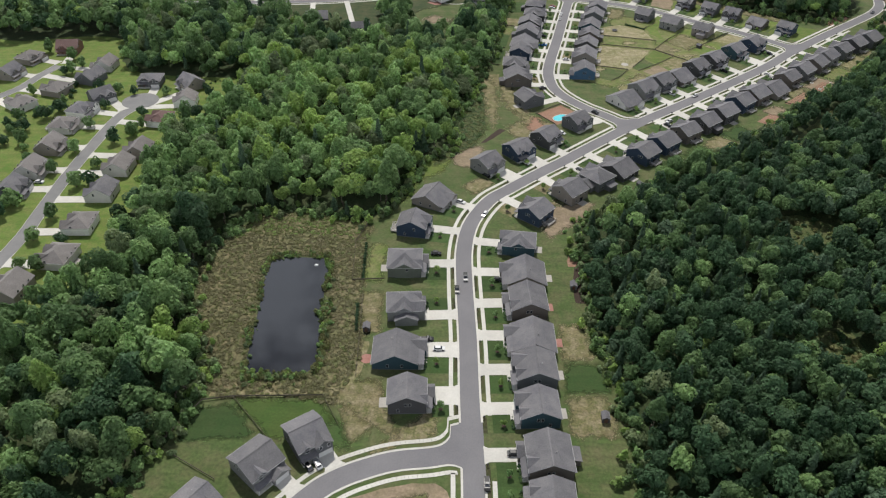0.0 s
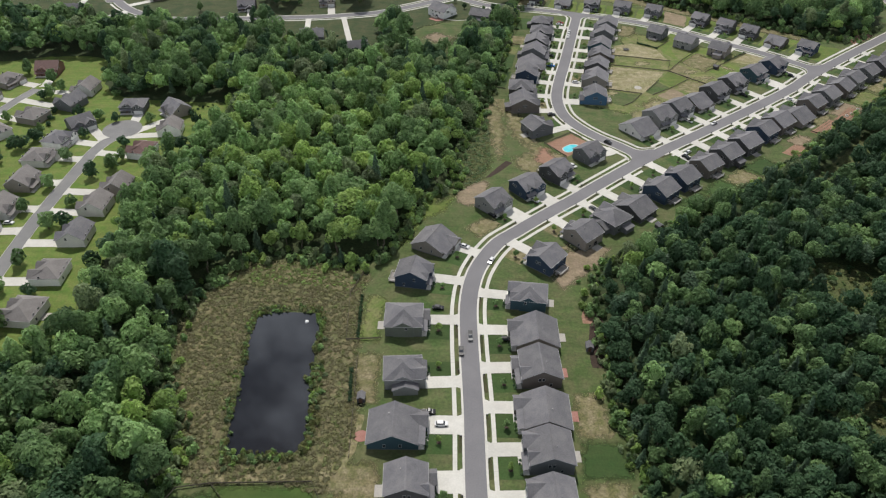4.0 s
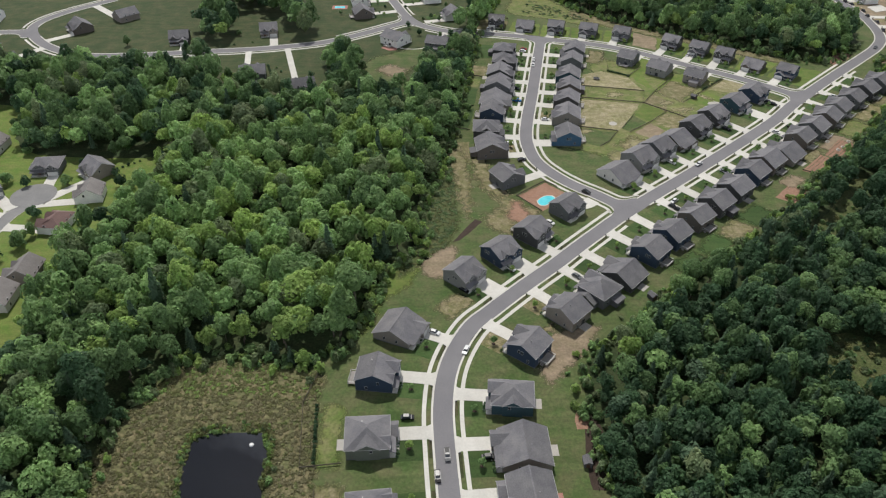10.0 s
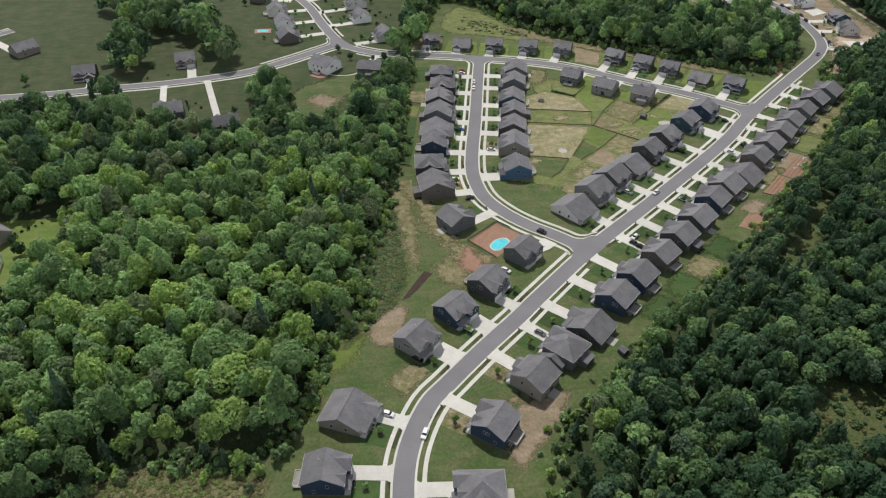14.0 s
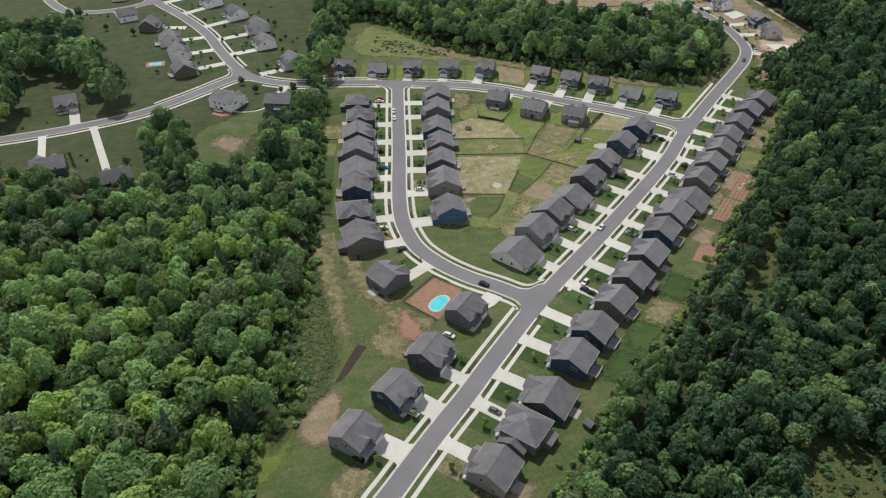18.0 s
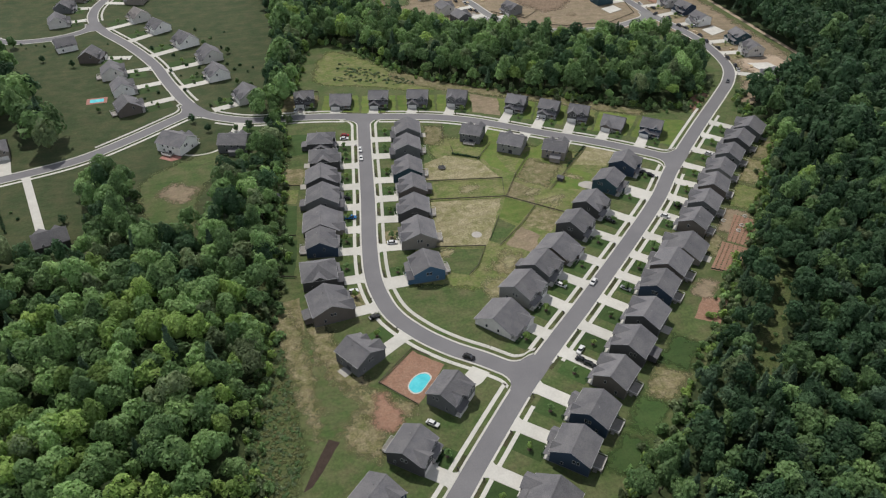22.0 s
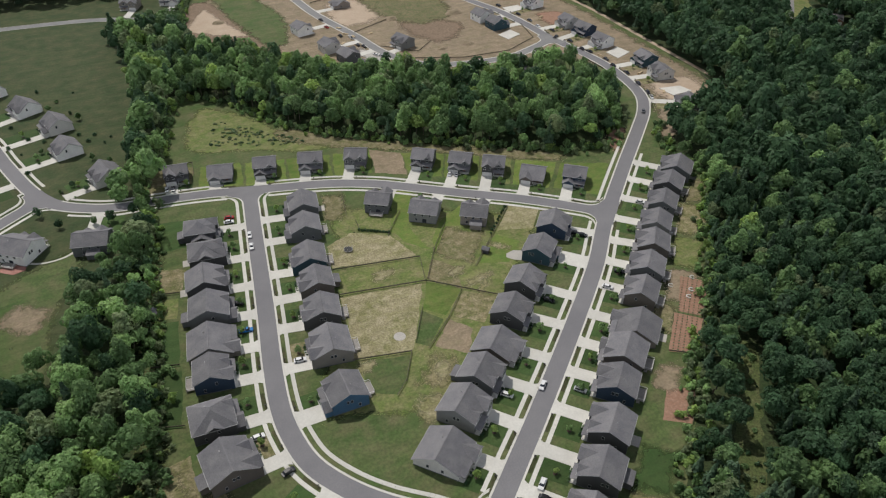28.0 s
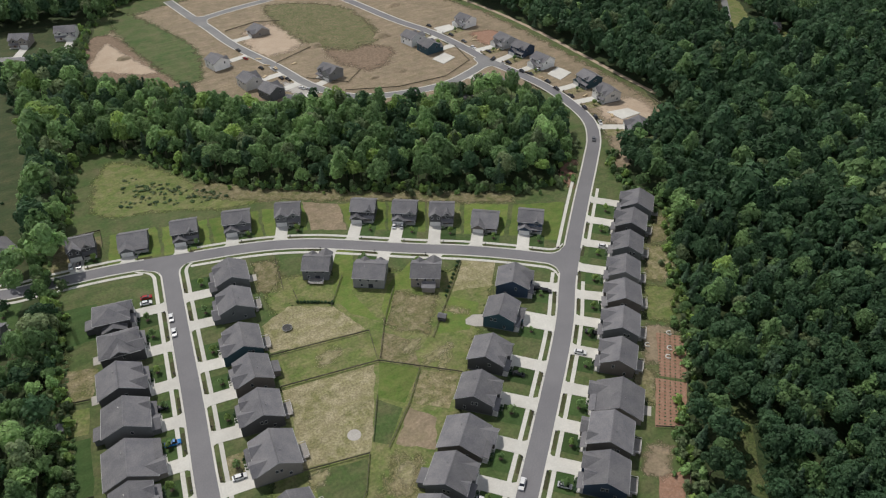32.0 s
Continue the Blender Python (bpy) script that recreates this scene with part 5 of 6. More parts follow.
lot("rough_grass", (94, 520), (132, 513), (128, 498), (110, 500), (92, 503), rag=0.4)
lot("straw", (91, 502), (126, 495), (118, 481), (106, 461), (83, 467), (89, 487), rag=0.7)
lot("bright_lawn", (128, 495), (139, 484), (126, 473), (119, 480), rag=0.4)
lot("lawn", (118, 480), (124, 471), (112, 460), (108, 464), rag=0.4)
lot("dry_lawn", (139, 483), (150, 473), (138, 462), (128, 471), rag=0.6)
lot("soil", (126, 470), (132, 461), (124, 450), (114, 459), rag=0.9)
lot("dry_lawn", (137, 509), (144, 498), (140, 484), (129, 497), rag=0.9)
lot("rough_grass", (146, 495), (159, 486), (152, 474), (141, 484), rag=0.6)
lot("dry_lawn", (154, 528), (167, 515), (152, 498), (139, 511), rag=1.2)
lot("bright_lawn", (172, 512), (179, 502), (167, 491), (154, 496), rag=0.6)
lot("straw", (190, 530), (201, 520), (190, 508), (174, 514), rag=0.5)
lot("dry_lawn", (112, 456), (119, 449), (109, 439), (100, 444), rag=1.5)
lot("lawn", (85, 464), (104, 459), (97, 448), (91, 443), (82, 449), rag=0.8)
lot("dry_lawn", (110, 578), (120, 576), (113, 554), (104, 558), rag=1)
for x, y, a, b, k in ((143, 496, 5, 2, 0.4), (149, 487, 7, 2.2, 0.2), (113, 508, 6, 2.5, 0.3), (111, 447, 5, 3, 1.0), (149, 482, 6, 2, 0.9), (86, 461, 4, 2.5, 0.5), (169, 503, 5, 2, 2.4)):
    patch("bleached_grass", [(x + a * math.cos(t) * math.cos(k) - b * math.sin(t) * math.sin(k), y + a * math.cos(t) * math.sin(k) + b * math.sin(t) * math.cos(k)) for t in np.arange(0, 6.2, 0.8)], "straw", 0.047, 1.0, "bleached swathe of thin grass in a yard")
for a, b, c, d, m in (((39, 640), (59, 636), (53, 613), (33, 618), "dry_lawn"), ((62, 634), (82, 629), (78, 606), (56, 611), "bright_lawn"), ((84, 628), (104, 622), (99, 599), (79, 605), "bright_lawn"),
                      ((105, 622), (127, 616), (122, 594), (101, 599), "bright_lawn"), ((129, 616), (149, 608), (141, 588), (123, 593), "bright_lawn"), ((149, 611), (163, 600), (157, 578), (143, 587), "soil"),
                      ((163, 600), (184, 589), (172, 568), (158, 577), "bright_lawn"), ((185, 588), (200, 578), (187, 556), (173, 567), "bright_lawn"), ((201, 577), (214, 567), (200, 546), (188, 555), "rough_grass"),
                      ((216, 566), (234, 553), (216, 534), (201, 545), "bright_lawn"), ((236, 552), (258, 540), (236, 516), (218, 533), "bright_lawn")):
    lot(m, a, b, c, d, rag=0.9, z=0.032)
for a, b, c, d, m in (((33, 591), (46, 588), (41, 566), (26, 568), "green_lawn"), ((25, 556), (38, 550), (33, 536), (21, 538), "dry_lawn"), ((21, 536), (31, 532), (28, 520), (18, 523), "rough_grass"),
                      ((18, 521), (28, 518), (24, 493), (13, 496), "green_lawn"), ((13, 494), (24, 490), (19, 463), (9, 466), "green_lawn"), ((8, 448), (19, 450), (18, 428), (10, 426), "dry_lawn")):
    lot(m, a, b, c, d, rag=0.7, z=0.034)
for a, b, c, d, m in (((102, 338), (114, 349), (122, 341), (108, 331), "green_lawn"), ((116, 350), (128, 362), (136, 354), (124, 344), "green_lawn"), ((130, 362), (141, 373), (150, 365), (138, 356), "dry_lawn"),
                      ((143, 374), (156, 386), (164, 378), (151, 367), "green_lawn"), ((176, 404), (186, 413), (192, 407), (182, 399), "soil"), ((196, 428), (208, 441), (213, 434), (201, 423), "dry_lawn"),
                      ((212, 440), (228, 455), (236, 446), (222, 434), "soil"), ((230, 458), (246, 472), (254, 464), (238, 450), "rough_grass"), ((248, 474), (266, 492), (276, 486), (258, 468), "dry_lawn"),
                      ((268, 494), (288, 508), (294, 500), (278, 488), "dry_lawn"), ((38, 176), (52, 176), (54, 158), (38, 158), "dry_lawn"), ((38, 212), (48, 212), (50, 194), (38, 194), "dry_lawn"),
                      ((38, 192), (52, 192), (54, 177), (38, 177), "green_lawn"), ((-44, 180), (-29, 180), (-29, 160), (-38, 150), "dry_lawn"), ((-13, 166), (-8, 166), (-8, 156), (-30, 148), "dry_lawn"),
                      ((-43, 230), (-33, 230), (-33, 206), (-40, 206), "dry_lawn"), ((-41, 262), (-35, 262), (-35, 236), (-44, 236), "rough_grass"), ((40, 296), (47, 303), (40, 300), (36, 292), "dry_lawn"),
                      ((-2, 312), (6, 322), (16, 318), (4, 306), "dry_lawn"), ((-50, 171), (-80, 168.5), (-65, 152), (-42, 159), "lush_lawn"), ((-82, 168), (-91, 165), (-97, 149), (-68, 154), "green_lawn"), ((-49, 173), (-44, 180), (-31, 180), (-20, 153), "dry_lawn"), ((-44, 150), (-35, 149), (-42, 160), (-52, 160), "green_lawn")):
    lot(m, a, b, c, d, rag=1.0)
patch("dry_grass", [(24, 425), (27, 411), (35, 394), (49, 381), (42, 378), (33, 381), (27, 398), (20, 412)], "dry_lawn", 0.0345, 2.0, "thin bleached grass round new houses")
patch("rubble_ground", [(96, 438), (105, 435), (102, 428), (96, 426), (93, 430)], "straw", 0.041, 1.5, "pale stony ground strewn with rubble", "soil")
tagged(part("patio", Shape().slab([(168.8, 496.7, 0.1), (167.3, 494.4, 0.1), (169.6, 491.3, 0.1), (173.2, 489.0, 0.1), (177.2, 494.8, 0.1), (172.8, 497.4, 0.1)], 0.09), "patio"), "pale curved concrete patio behind a house", "patio")
patch("cleared_grass", [(-5, 585), (-20, 580), (-45, 560), (-40, 520), (-22, 512), (-16, 545), (-4, 565)], "lawn", 0.03, 1.5, "green lawn sloping to the woods")
patch("bare_soil", [(-36, 545), (-24, 538), (-18, 548), (-30, 556)], "soil", 0.036, 2.0, "worn bare patch in a lawn", "soil")
patch("meadow", [(60, 655), (75, 700), (95, 686), (112, 655), (140, 628), (120, 624), (90, 640)], "rough_grass", 0.03, 1.5, "rough grass basin behind the houses")
patch("worn_edge", [(112, 655), (150, 625), (200, 590), (238, 562), (232, 556), (190, 586), (146, 614), (112, 640)], "dry_lawn", 0.031, 1.5, "worn grass along the edge of the woods")

# ---- pool ----
m_pool = smooth([(49.6, 389.6), (51.2, 392.2), (54, 394.2), (57.2, 394.2), (58.4, 391.8), (56.4, 389.3), (53.2, 386.4), (50.6, 386.6)], 0.6, True)
pool = base("swimming_pool", 55, 391)
tagged(pool, "freeform swimming pool with bright turquoise water", "swimming pool")
rim, wat = Shape(), Shape()
cx, cy = m_pool.mean(0)
outer = (m_pool - (cx, cy)) * 1.12 + (cx, cy)
for i in range(len(m_pool)):
    j = (i + 1) % len(m_pool)
    rim.slab([(*(m_pool[i] - (55, 391)), 0.16), (*(m_pool[j] - (55, 391)), 0.16), (*(outer[j] - (55, 391)), 0.16), (*(outer[i] - (55, 391)), 0.16)][::-1], 0.12)
wat.face(*[(x - 55, y - 391, 0.07) for x, y in m_pool])
part("coping", rim, "concrete", pool, "pale concrete pool coping")
part("pool_water", wat, "pool", pool, "clear turquoise water")
pool2 = base("swimming_pool", -72, 668)
tagged(pool2, "small backyard pool with a pale deck", "swimming pool")
part("deck", Shape().box(-6, -4, 0, 6, 4, 0.1), "pavers", pool2)
part("pool_water", Shape().box(-4, -2.2, 0.1, 4, 2.2, 0.14), "pool", pool2, "clear turquoise water")


# ---- fences ----
def fence(*pts, high=1.2, label="dark weathered wooden panel fence between yards"):
    fo = base("fence", *pts[0])
    tagged(fo, label, "fence", "yard fences")
    o = np.array(pts[0], float)
    for a, b in zip(np.array(pts, float), np.array(pts[1:], float)):
        k = max(1, round(np.linalg.norm(b - a) / 4.8))
        u = (b - a) / np.linalg.norm(b - a)
        n2 = np.array([-u[1], u[0]]) * 0.04
        for i in range(k):
            p, q = a + (b - a) * i / k - o, a + (b - a) * (i + 1) / k - o
            s = Shape().slab([(*(p - n2), 1.1), (*(q - n2), 1.1), (*(q + n2), 1.1), (*(p + n2), 1.1)], 0.62)
            part("panel", s, "fence", fo)
            part("post", Shape().box(p[0] - 0.1, p[1] - 0.1, 0, p[0] + 0.1, p[1] + 0.1, high), "fence", fo)


fence((94.4, 520.4), (132.7, 511.9), (127.9, 496.6))
fence((91.6, 503.4), (128.0, 495.5), (151.3, 473.3))
fence((129.3, 496.8), (140.8, 513.8), (154.4, 529.8))
fence((152.3, 495.3), (169.1, 510.7), (188.4, 528.7))
fence((118.9, 480.5), (108.2, 464.0))
fence((82.8, 465.9), (104.7, 460.2), (96.8, 447.8), (90.7, 442.5))
fence((138.7, 483.4), (126.8, 471.3), (111.1, 458.5))
fence((119.7, 576.4), (114.2, 553.7))
fence((117.4, 550.8), (116.3, 543.1))
fence((126.7, 533.2), (139.3, 548.4))
fence((25, 592), (18, 555), (8, 498), (7, 465))
fence((22, 538), (32, 535))
fence((14, 496), (24, 493))
fence((9, 467), (20, 463))
fence((50.5, 380.5), (39.6, 394.6), (55.5, 407.6), (61, 402))
fence((-38.9, 182), (-40.5, 205), (-42.2, 228))
fence((-46.2, 277), (-50, 263.7), (-47.8, 236.2), (-34.3, 237.6))
fence((-80.8, 169.6), (-64.3, 152.1))
fence((-78, 136), (-100.6, 147.9), (-91.8, 168), (-81.3, 170.1), (-49.4, 172.1), (-42, 159.5))
fence((33, 643), (59, 640), (57, 626))
fence((236, 441), (218, 424), (202, 409), (193, 416))
fence((189, 397), (177, 385))
fence((48, 226), (52, 250), (50, 258))

# ---- hedges and shrubs ----
def shrub(x, y, r, leaf, label, category="shrub", group=""):
    key = ("shrub", int(leaf), int(rng.integers(0, 6)))
    if key not in CROWNS:
        v, f, c = LIGHT[key[2]]
        CROWNS[key] = fill_mesh("shrub", v, f, c, [LEAVES[int(leaf)]], np.zeros(len(f)), np.zeros(len(c)))
    ob = new("shrub", CROWNS[key])
    ob.matrix_world = Matrix.Translation((x, y, 0)) @ Matrix.Rotation(rng.uniform(0, 6), 4, "Z") @ Matrix.Diagonal((r, r, r * 0.95, 1))
    return tagged(ob, label, category, group)


for a, b, k in (((116, 543), (128, 535), 11), ((170, 513), (187, 529), 9), ((-110, 555), (-104, 535), 9), ((22, 634), (8, 656), 7), ((-170, 422), (-158, 432), 6), ((-45, 262), (-43.4, 238), 15), ((-43.5, 221), (-42, 206), 12)):
    for i in range(k):
        t = i / (k - 1)
        shrub(a[0] + (b[0] - a[0]) * t, a[1] + (b[1] - a[1]) * t, rng.uniform(0.7, 1.0), 2, "small dark evergreen shrub in a hedge row", "shrub", "hedge shrubs")
# weeds along the woods, round the pond, and in the rough basin
c = smooth(CLEAR_HOME, 2.2, True)
c = c[(c[:, 1] > 115) & ~((c[:, 0] > 300) & (c[:, 1] > 560))]
under = [(x + rng.normal() * 2.4, y + rng.normal() * 2.4, rng.uniform(0.9, 2.4), rng.integers(0, 7), rng.choice([0, 1, 3, 5])) for x, y in c for _ in range(2)]
woods("undergrowth", [(x, y, min(r, 1.95), k, lf) for x, y, r, k, lf in under], "bushes and saplings along the edge of the woods", LOW)
SMALL = [crown_template(60, "round", 71 + i) for i in range(9)]
bank = []
for x, y in smooth(POND, 0.9, True):
    side = 1.0 if x > -62 or y < 188 else 0.55
    if noise.noise((x * 0.13, y * 0.13, 1.0)) < -0.32 * side:
        continue
    for _ in range(4):
        k = rng.normal() * 1.3 + 1.4
        dx, dy = x + 70, y - 216
        q = math.hypot(dx, dy)
        bank.append((x + dx / q * k, y + dy / q * k, rng.uniform(0.3, 1.15) * (0.5 + 0.5 * side), rng.integers(0, 7), rng.choice([1, 3, 6, 6, 5])))
woods("pond_reeds", bank, "green reeds and bushes round the pond", SMALL)
mx, my = rng.uniform(-118, -38, 7000), rng.uniform(166, 288, 7000)
inm = inside(mx, my, np.array(MEADOW, float)) & ~inside(mx, my, np.array([(x * 1.05 + 3.5, (y - 215) * 1.05 + 215) for x, y in POND]))
tuft = [(x, y, rng.uniform(0.35, 0.85), rng.integers(0, 7), rng.choice([5, 6, 6, 6]) if y + 6 * noise.noise((x * 0.08, y * 0.08, 4.0)) > 266 else rng.choice([6, 7, 7, 7])) for x, y in zip(mx[inm], my[inm])]
TUFT = [crown_template(22, "round", 91 + i) for i in range(9)]


def low_plants(name, spots, label, templates, squash=0.45):
    vs, qs, qm, k = [], [], [], 0
    for x, y, r, kind, leaf in spots:
        v, f, c = templates[int(kind)]
        c = c[:-24]
        v = v[:len(c) * 3]
        a = rng.uniform(0, 2 * np.pi)
        vs.append(np.stack([(v[:, 0] * math.cos(a) - v[:, 1] * math.sin(a)) * r + x, (v[:, 0] * math.sin(a) + v[:, 1] * math.cos(a)) * r + y, np.maximum(v[:, 2] * r * squash, 0.03)], 1))
        qs.append(c + k), qm.append(np.full(len(c), leaf))
        k += len(v)
    me = fill_mesh(name, np.vstack(vs), np.zeros((0, 4), int), np.vstack(qs), LEAVES, np.zeros(0), np.concatenate(qm))
    tagged(new(name, me), label, "grass", kind="stuff")


low_plants("meadow_grass", tuft, "tan and green tufts of tall meadow grass", TUFT)
basin = [(x, y, rng.uniform(0.5, 1.3), rng.integers(0, 7), rng.choice([0, 2, 3, 3])) for x, y in zip(rng.uniform(60, 125, 500), rng.uniform(625, 700, 500))]
bpoly = np.array([(70, 655), (80, 684), (98, 664), (122, 636), (108, 636), (90, 646)], float)
low_plants("basin_weeds", [q for q in basin if inside(q[0], q[1], bpoly)], "dark weeds in a grassy drainage basin", SMALL)
weeds = [(x, y, rng.uniform(0.3, 0.8), rng.integers(0, 7), rng.choice([0, 3, 6])) for x, y in zip(rng.uniform(-20, 36, 9000), rng.uniform(330, 590, 9000))]
wpoly = np.array([(-18, 333), (-8, 343), (3, 354), (9, 372), (9, 405), (8, 436), (13, 465), (20, 500), (26, 540), (31, 580), (24, 585), (17, 540), (10, 500), (2, 455), (-4, 425), (-8, 391), (-10, 358)], float)
low_plants("weeds", [q for q in weeds if inside(q[0], q[1], wpoly)], "knee-high weeds along the edge of the woods", TUFT)
open_spots = [(x, y, rng.uniform(0.5, 1.9) * rng.uniform(0.5, 1), rng.integers(0, 7), rng.choice([0, 2, 3, 6])) for g in GLADES[2:] for x, y in rng.uniform(np.min(g, 0), np.max(g, 0), (150, 2)) if inside(x, y, np.array(g, float))]
low_plants("glade_shrubs", open_spots, "scattered low shrubs and weeds in forest clearings", SMALL, 0.8)
rows = [(193 + (210 - 193) * i / 14 + (218 - 210) * j / 6, 416 + (432 - 416) * i / 14 - 8 * j / 6 + 0.6, 0.3, rng.integers(0, 7), 2) for i in range(1, 30) for j in range(1, 6)]
low_plants("seedlings", rows, "rows of small plants in a tilled bed", TUFT)

low_plants("porch_shrubs", [(x, y, rng.uniform(0.35, 0.75), rng.integers(0, 7), rng.choice([2, 2, 0, 4])) for x, y in BEDS], "low dark shrubs planted in front of porches", SMALL, 0.8)

# ---- single trees ----
for i in range(13):
    hx, hy = np.array([(-261, 364), (-251, 382), (-245, 402), (-251, 426), (-238, 452)])[min(3, i // 3)] * (1 - i % 3 / 3) + np.array([(-251, 382), (-245, 402), (-251, 426), (-238, 452), (-238, 452)])[min(3, i // 3)] * (i % 3 / 3)
    shrub(hx, hy, rng.uniform(1.8, 2.4), 2, "dense dark evergreen in a tall hedge row", "shrub", "tall hedge")
for x, y, reach in YOUNG:
    yt = tree(x, y, rng.uniform(1.0, 1.55), rng.integers(0, 4), rng.choice([1, 5, 5]), "young street tree in a mulch ring on a lawn", 1.0, "young front-yard trees", LIGHT)
    part("mulch_ring", Shape().tube(0, 0, 0.055, 0.11, 0.8, 0.65, 10), "mulch", yt, "ring of dark mulch")
for x, y, r in ((-269, 459, 4), (-260, 437, 4), (-219, 411, 3.5), (-219, 390, 3), (-217, 365, 4), (-213, 337, 4), (-191, 362, 3.5), (-187, 366, 3), (-196, 348, 4), (-197, 303, 4.5), (-195, 323, 3), (-191, 306, 4),
                (-197, 276, 4.2), (-197, 258, 4), (-193, 238, 3), (-185, 237, 4), (-220, 285, 5), (-222, 275, 4.5), (-215, 316, 3.5), (-192, 381, 3.5), (-247, 375, 5), (-252, 360, 4), (-246, 345, 4), (-250, 320, 4.5),
                (-243, 300, 5), (-262, 372, 4), (-270, 405, 3), (-232, 415, 3.5), (-188, 410, 3), (-160, 408, 3), (-165, 352, 4), (-200, 425, 3)):
    tree(x, y, r, rng.integers(0, 7), rng.choice([0, 2, 1]), "rounded shade tree beside an older street", 0.3, "shade trees of the old street", LIGHT)
homes, planted = np.array(HOMES), 0
for x, y in rng.uniform((-300, 205), (-152, 480), (400, 2)):
    if planted < 46 and inside(x, y, np.array(CLEAR_OLD, float)) and np.hypot(homes[:, 0] - x, homes[:, 1] - y).min() > 10 and min(near_road(x, y, o)[1] for o in ("old_street", "old_court")) > 14:
        tree(x, y, rng.uniform(2.2, 4.2), rng.integers(0, 7), rng.choice([0, 2, 2, 1]), "rounded shade tree in an older backyard", 0.25, "shade trees of the old street", LIGHT)
        planted += 1
for x, y, r in ((-17, 622, 2.2), (-9, 608, 2), (6, 604, 2), (14, 603, 2.5), (0, 644, 1.6), (6, 637, 1.6), (-12, 687, 1.5), (-147, 749, 5), (-135, 751, 5), (-132, 772, 4), (-79, 536, 2.2), (-70, 652, 1.5),
                (20, 660, 1.6), (12, 668, 1.6), (10, 720, 2), (-5, 740, 2), (-110, 740, 2), (-90, 725, 2), (-140, 610, 2), (-215, 592, 3)):
    tree(x, y, r, rng.integers(0, 7), rng.choice([0, 2]), "small ornamental tree on a wide lawn", 0.5, "lawn trees", LIGHT)


# ---- mailboxes ----
mail_post = Shape().box(-0.08, -0.08, 0, 0.08, 0.08, 1.15)
mail_box = Shape().box(-0.2, -0.35, 1.1, 0.2, 0.35, 1.4).box(-0.13, -0.34, 1.4, 0.13, 0.34, 1.48)
first = None
for x, y, a in POSTS:
    if first is None:
        first = base("mailbox", x, y, 0, a)
        tagged(first, "black roadside mailbox on a post by a driveway", "mailbox", "mailboxes")
        part("post", mail_post, "dark", first), part("box", mail_box, "dark", first)
    else:
        copy_thing(first, pose(x, y, 0, 0, 0, a))


# ---- vehicles ----
def car(x, y, turn, paint, tall=1.5, long=4.6, bed=False, label=""):
    """A car, van or pick-up standing on its wheels; its length runs along local y."""
    ob = base("car", x, y, 0.06, turn)
    tagged(ob, label or "%s %s" % (paint.replace("car_", ""), "pick-up truck parked on concrete" if bed else "car parked on the street"), "car", "parked cars")
    L, Wd = long / 2, 0.92
    prof = [(-L, 0.35), (-L, 0.8), (-L + 0.9, 0.98), (L - 0.7, 1.0), (L, 0.85), (L, 0.35)]
    b = Shape()
    for (y0, z0), (y1, z1) in zip(prof, prof[1:] + prof[:1]):
        b.face((-Wd, y0, z0), (Wd, y0, z0), (Wd, y1, z1), (-Wd, y1, z1))
    b.face(*[(-Wd, p, q) for p, q in prof]), b.face(*[(Wd, p, q) for p, q in prof[::-1]])
    part("body", b, paint, ob)
    y0, y1 = (-L + 1.2, 0.35) if bed else (-L + 1.1, L - 0.5)
    g, r = Shape(), Shape()
    k, top = 0.8, 0.66
    lo = [(-k, y0, 0.99), (k, y0, 0.99), (k, y1, 0.99), (-k, y1, 0.99)]
    hi = [(-top, y0 + 0.65, tall), (top, y0 + 0.65, tall), (top, y1 - 0.45, tall), (-top, y1 - 0.45, tall)]
    for i in range(4):
        j = (i + 1) % 4
        g.face(lo[i], lo[j], hi[j], hi[i])
    r.slab([(p[0], p[1], p[2] + 0.04) for p in hi], 0.05)
    part("cabin_glass", g, "glass", ob), part("car_roof", r, paint, ob)
    if bed:
        part("cargo_bed", Shape().box(-0.78, 0.5, 0.9, 0.78, L - 0.12, 1.04), "dark", ob)
    for sx in (-1, 1):
        for yy in (-L + 0.85, L - 0.85):
            w, n8 = Shape(), 10
            ring = [(math.cos(2 * math.pi * i / n8) * 0.34, math.sin(2 * math.pi * i / n8) * 0.34) for i in range(n8)]
            for i in range(n8):
                (a0, c0), (a1, c1) = ring[i], ring[(i + 1) % n8]
                w.face((sx * 0.95, yy + a0, 0.34 + c0), (sx * 0.95, yy + a1, 0.34 + c1), (sx * 0.72, yy + a1, 0.34 + c1), (sx * 0.72, yy + a0, 0.34 + c0))
            w.face(*[(sx * 0.95, yy + a, 0.34 + q) for a, q in ring])
            part("wheel", w, "rubber", ob)


def heading(x, y):
    """The bearing of the nearest street."""
    nm = min(ROADS, key=lambda o: near_road(x, y, o)[1])
    line, i = LINES[nm], near_road(x, y, nm)[2]
    d = line[min(i + 1, len(line) - 1)] - line[max(i - 1, 0)]
    return math.degrees(math.atan2(d[1], d[0])) - 90


# place, paint, whether it stands across the street on a driveway, whether it is a pick-up
CARS_SOUTH = ((-14, 202, "black", 1, 1), (-9, 197, "white", 1, 0), (-49, 142, "black", 1, 0), (-46, 143, "silver", 1, 0), (-3, 232, "black", 0, 0), (0.4, 240.3, "grey", 0, 1), (9, 138, "black", 0, 1), (18, 150, "black", 1, 0), (14, 239, "black", 1, 0), (-13, 256, "black", 1, 0), (9, 288, "white", 0, 0), (-3, 298, "white", 1, 0), (-186, 339, "white", 1, 0), (-218, 306, "white", 1, 0))
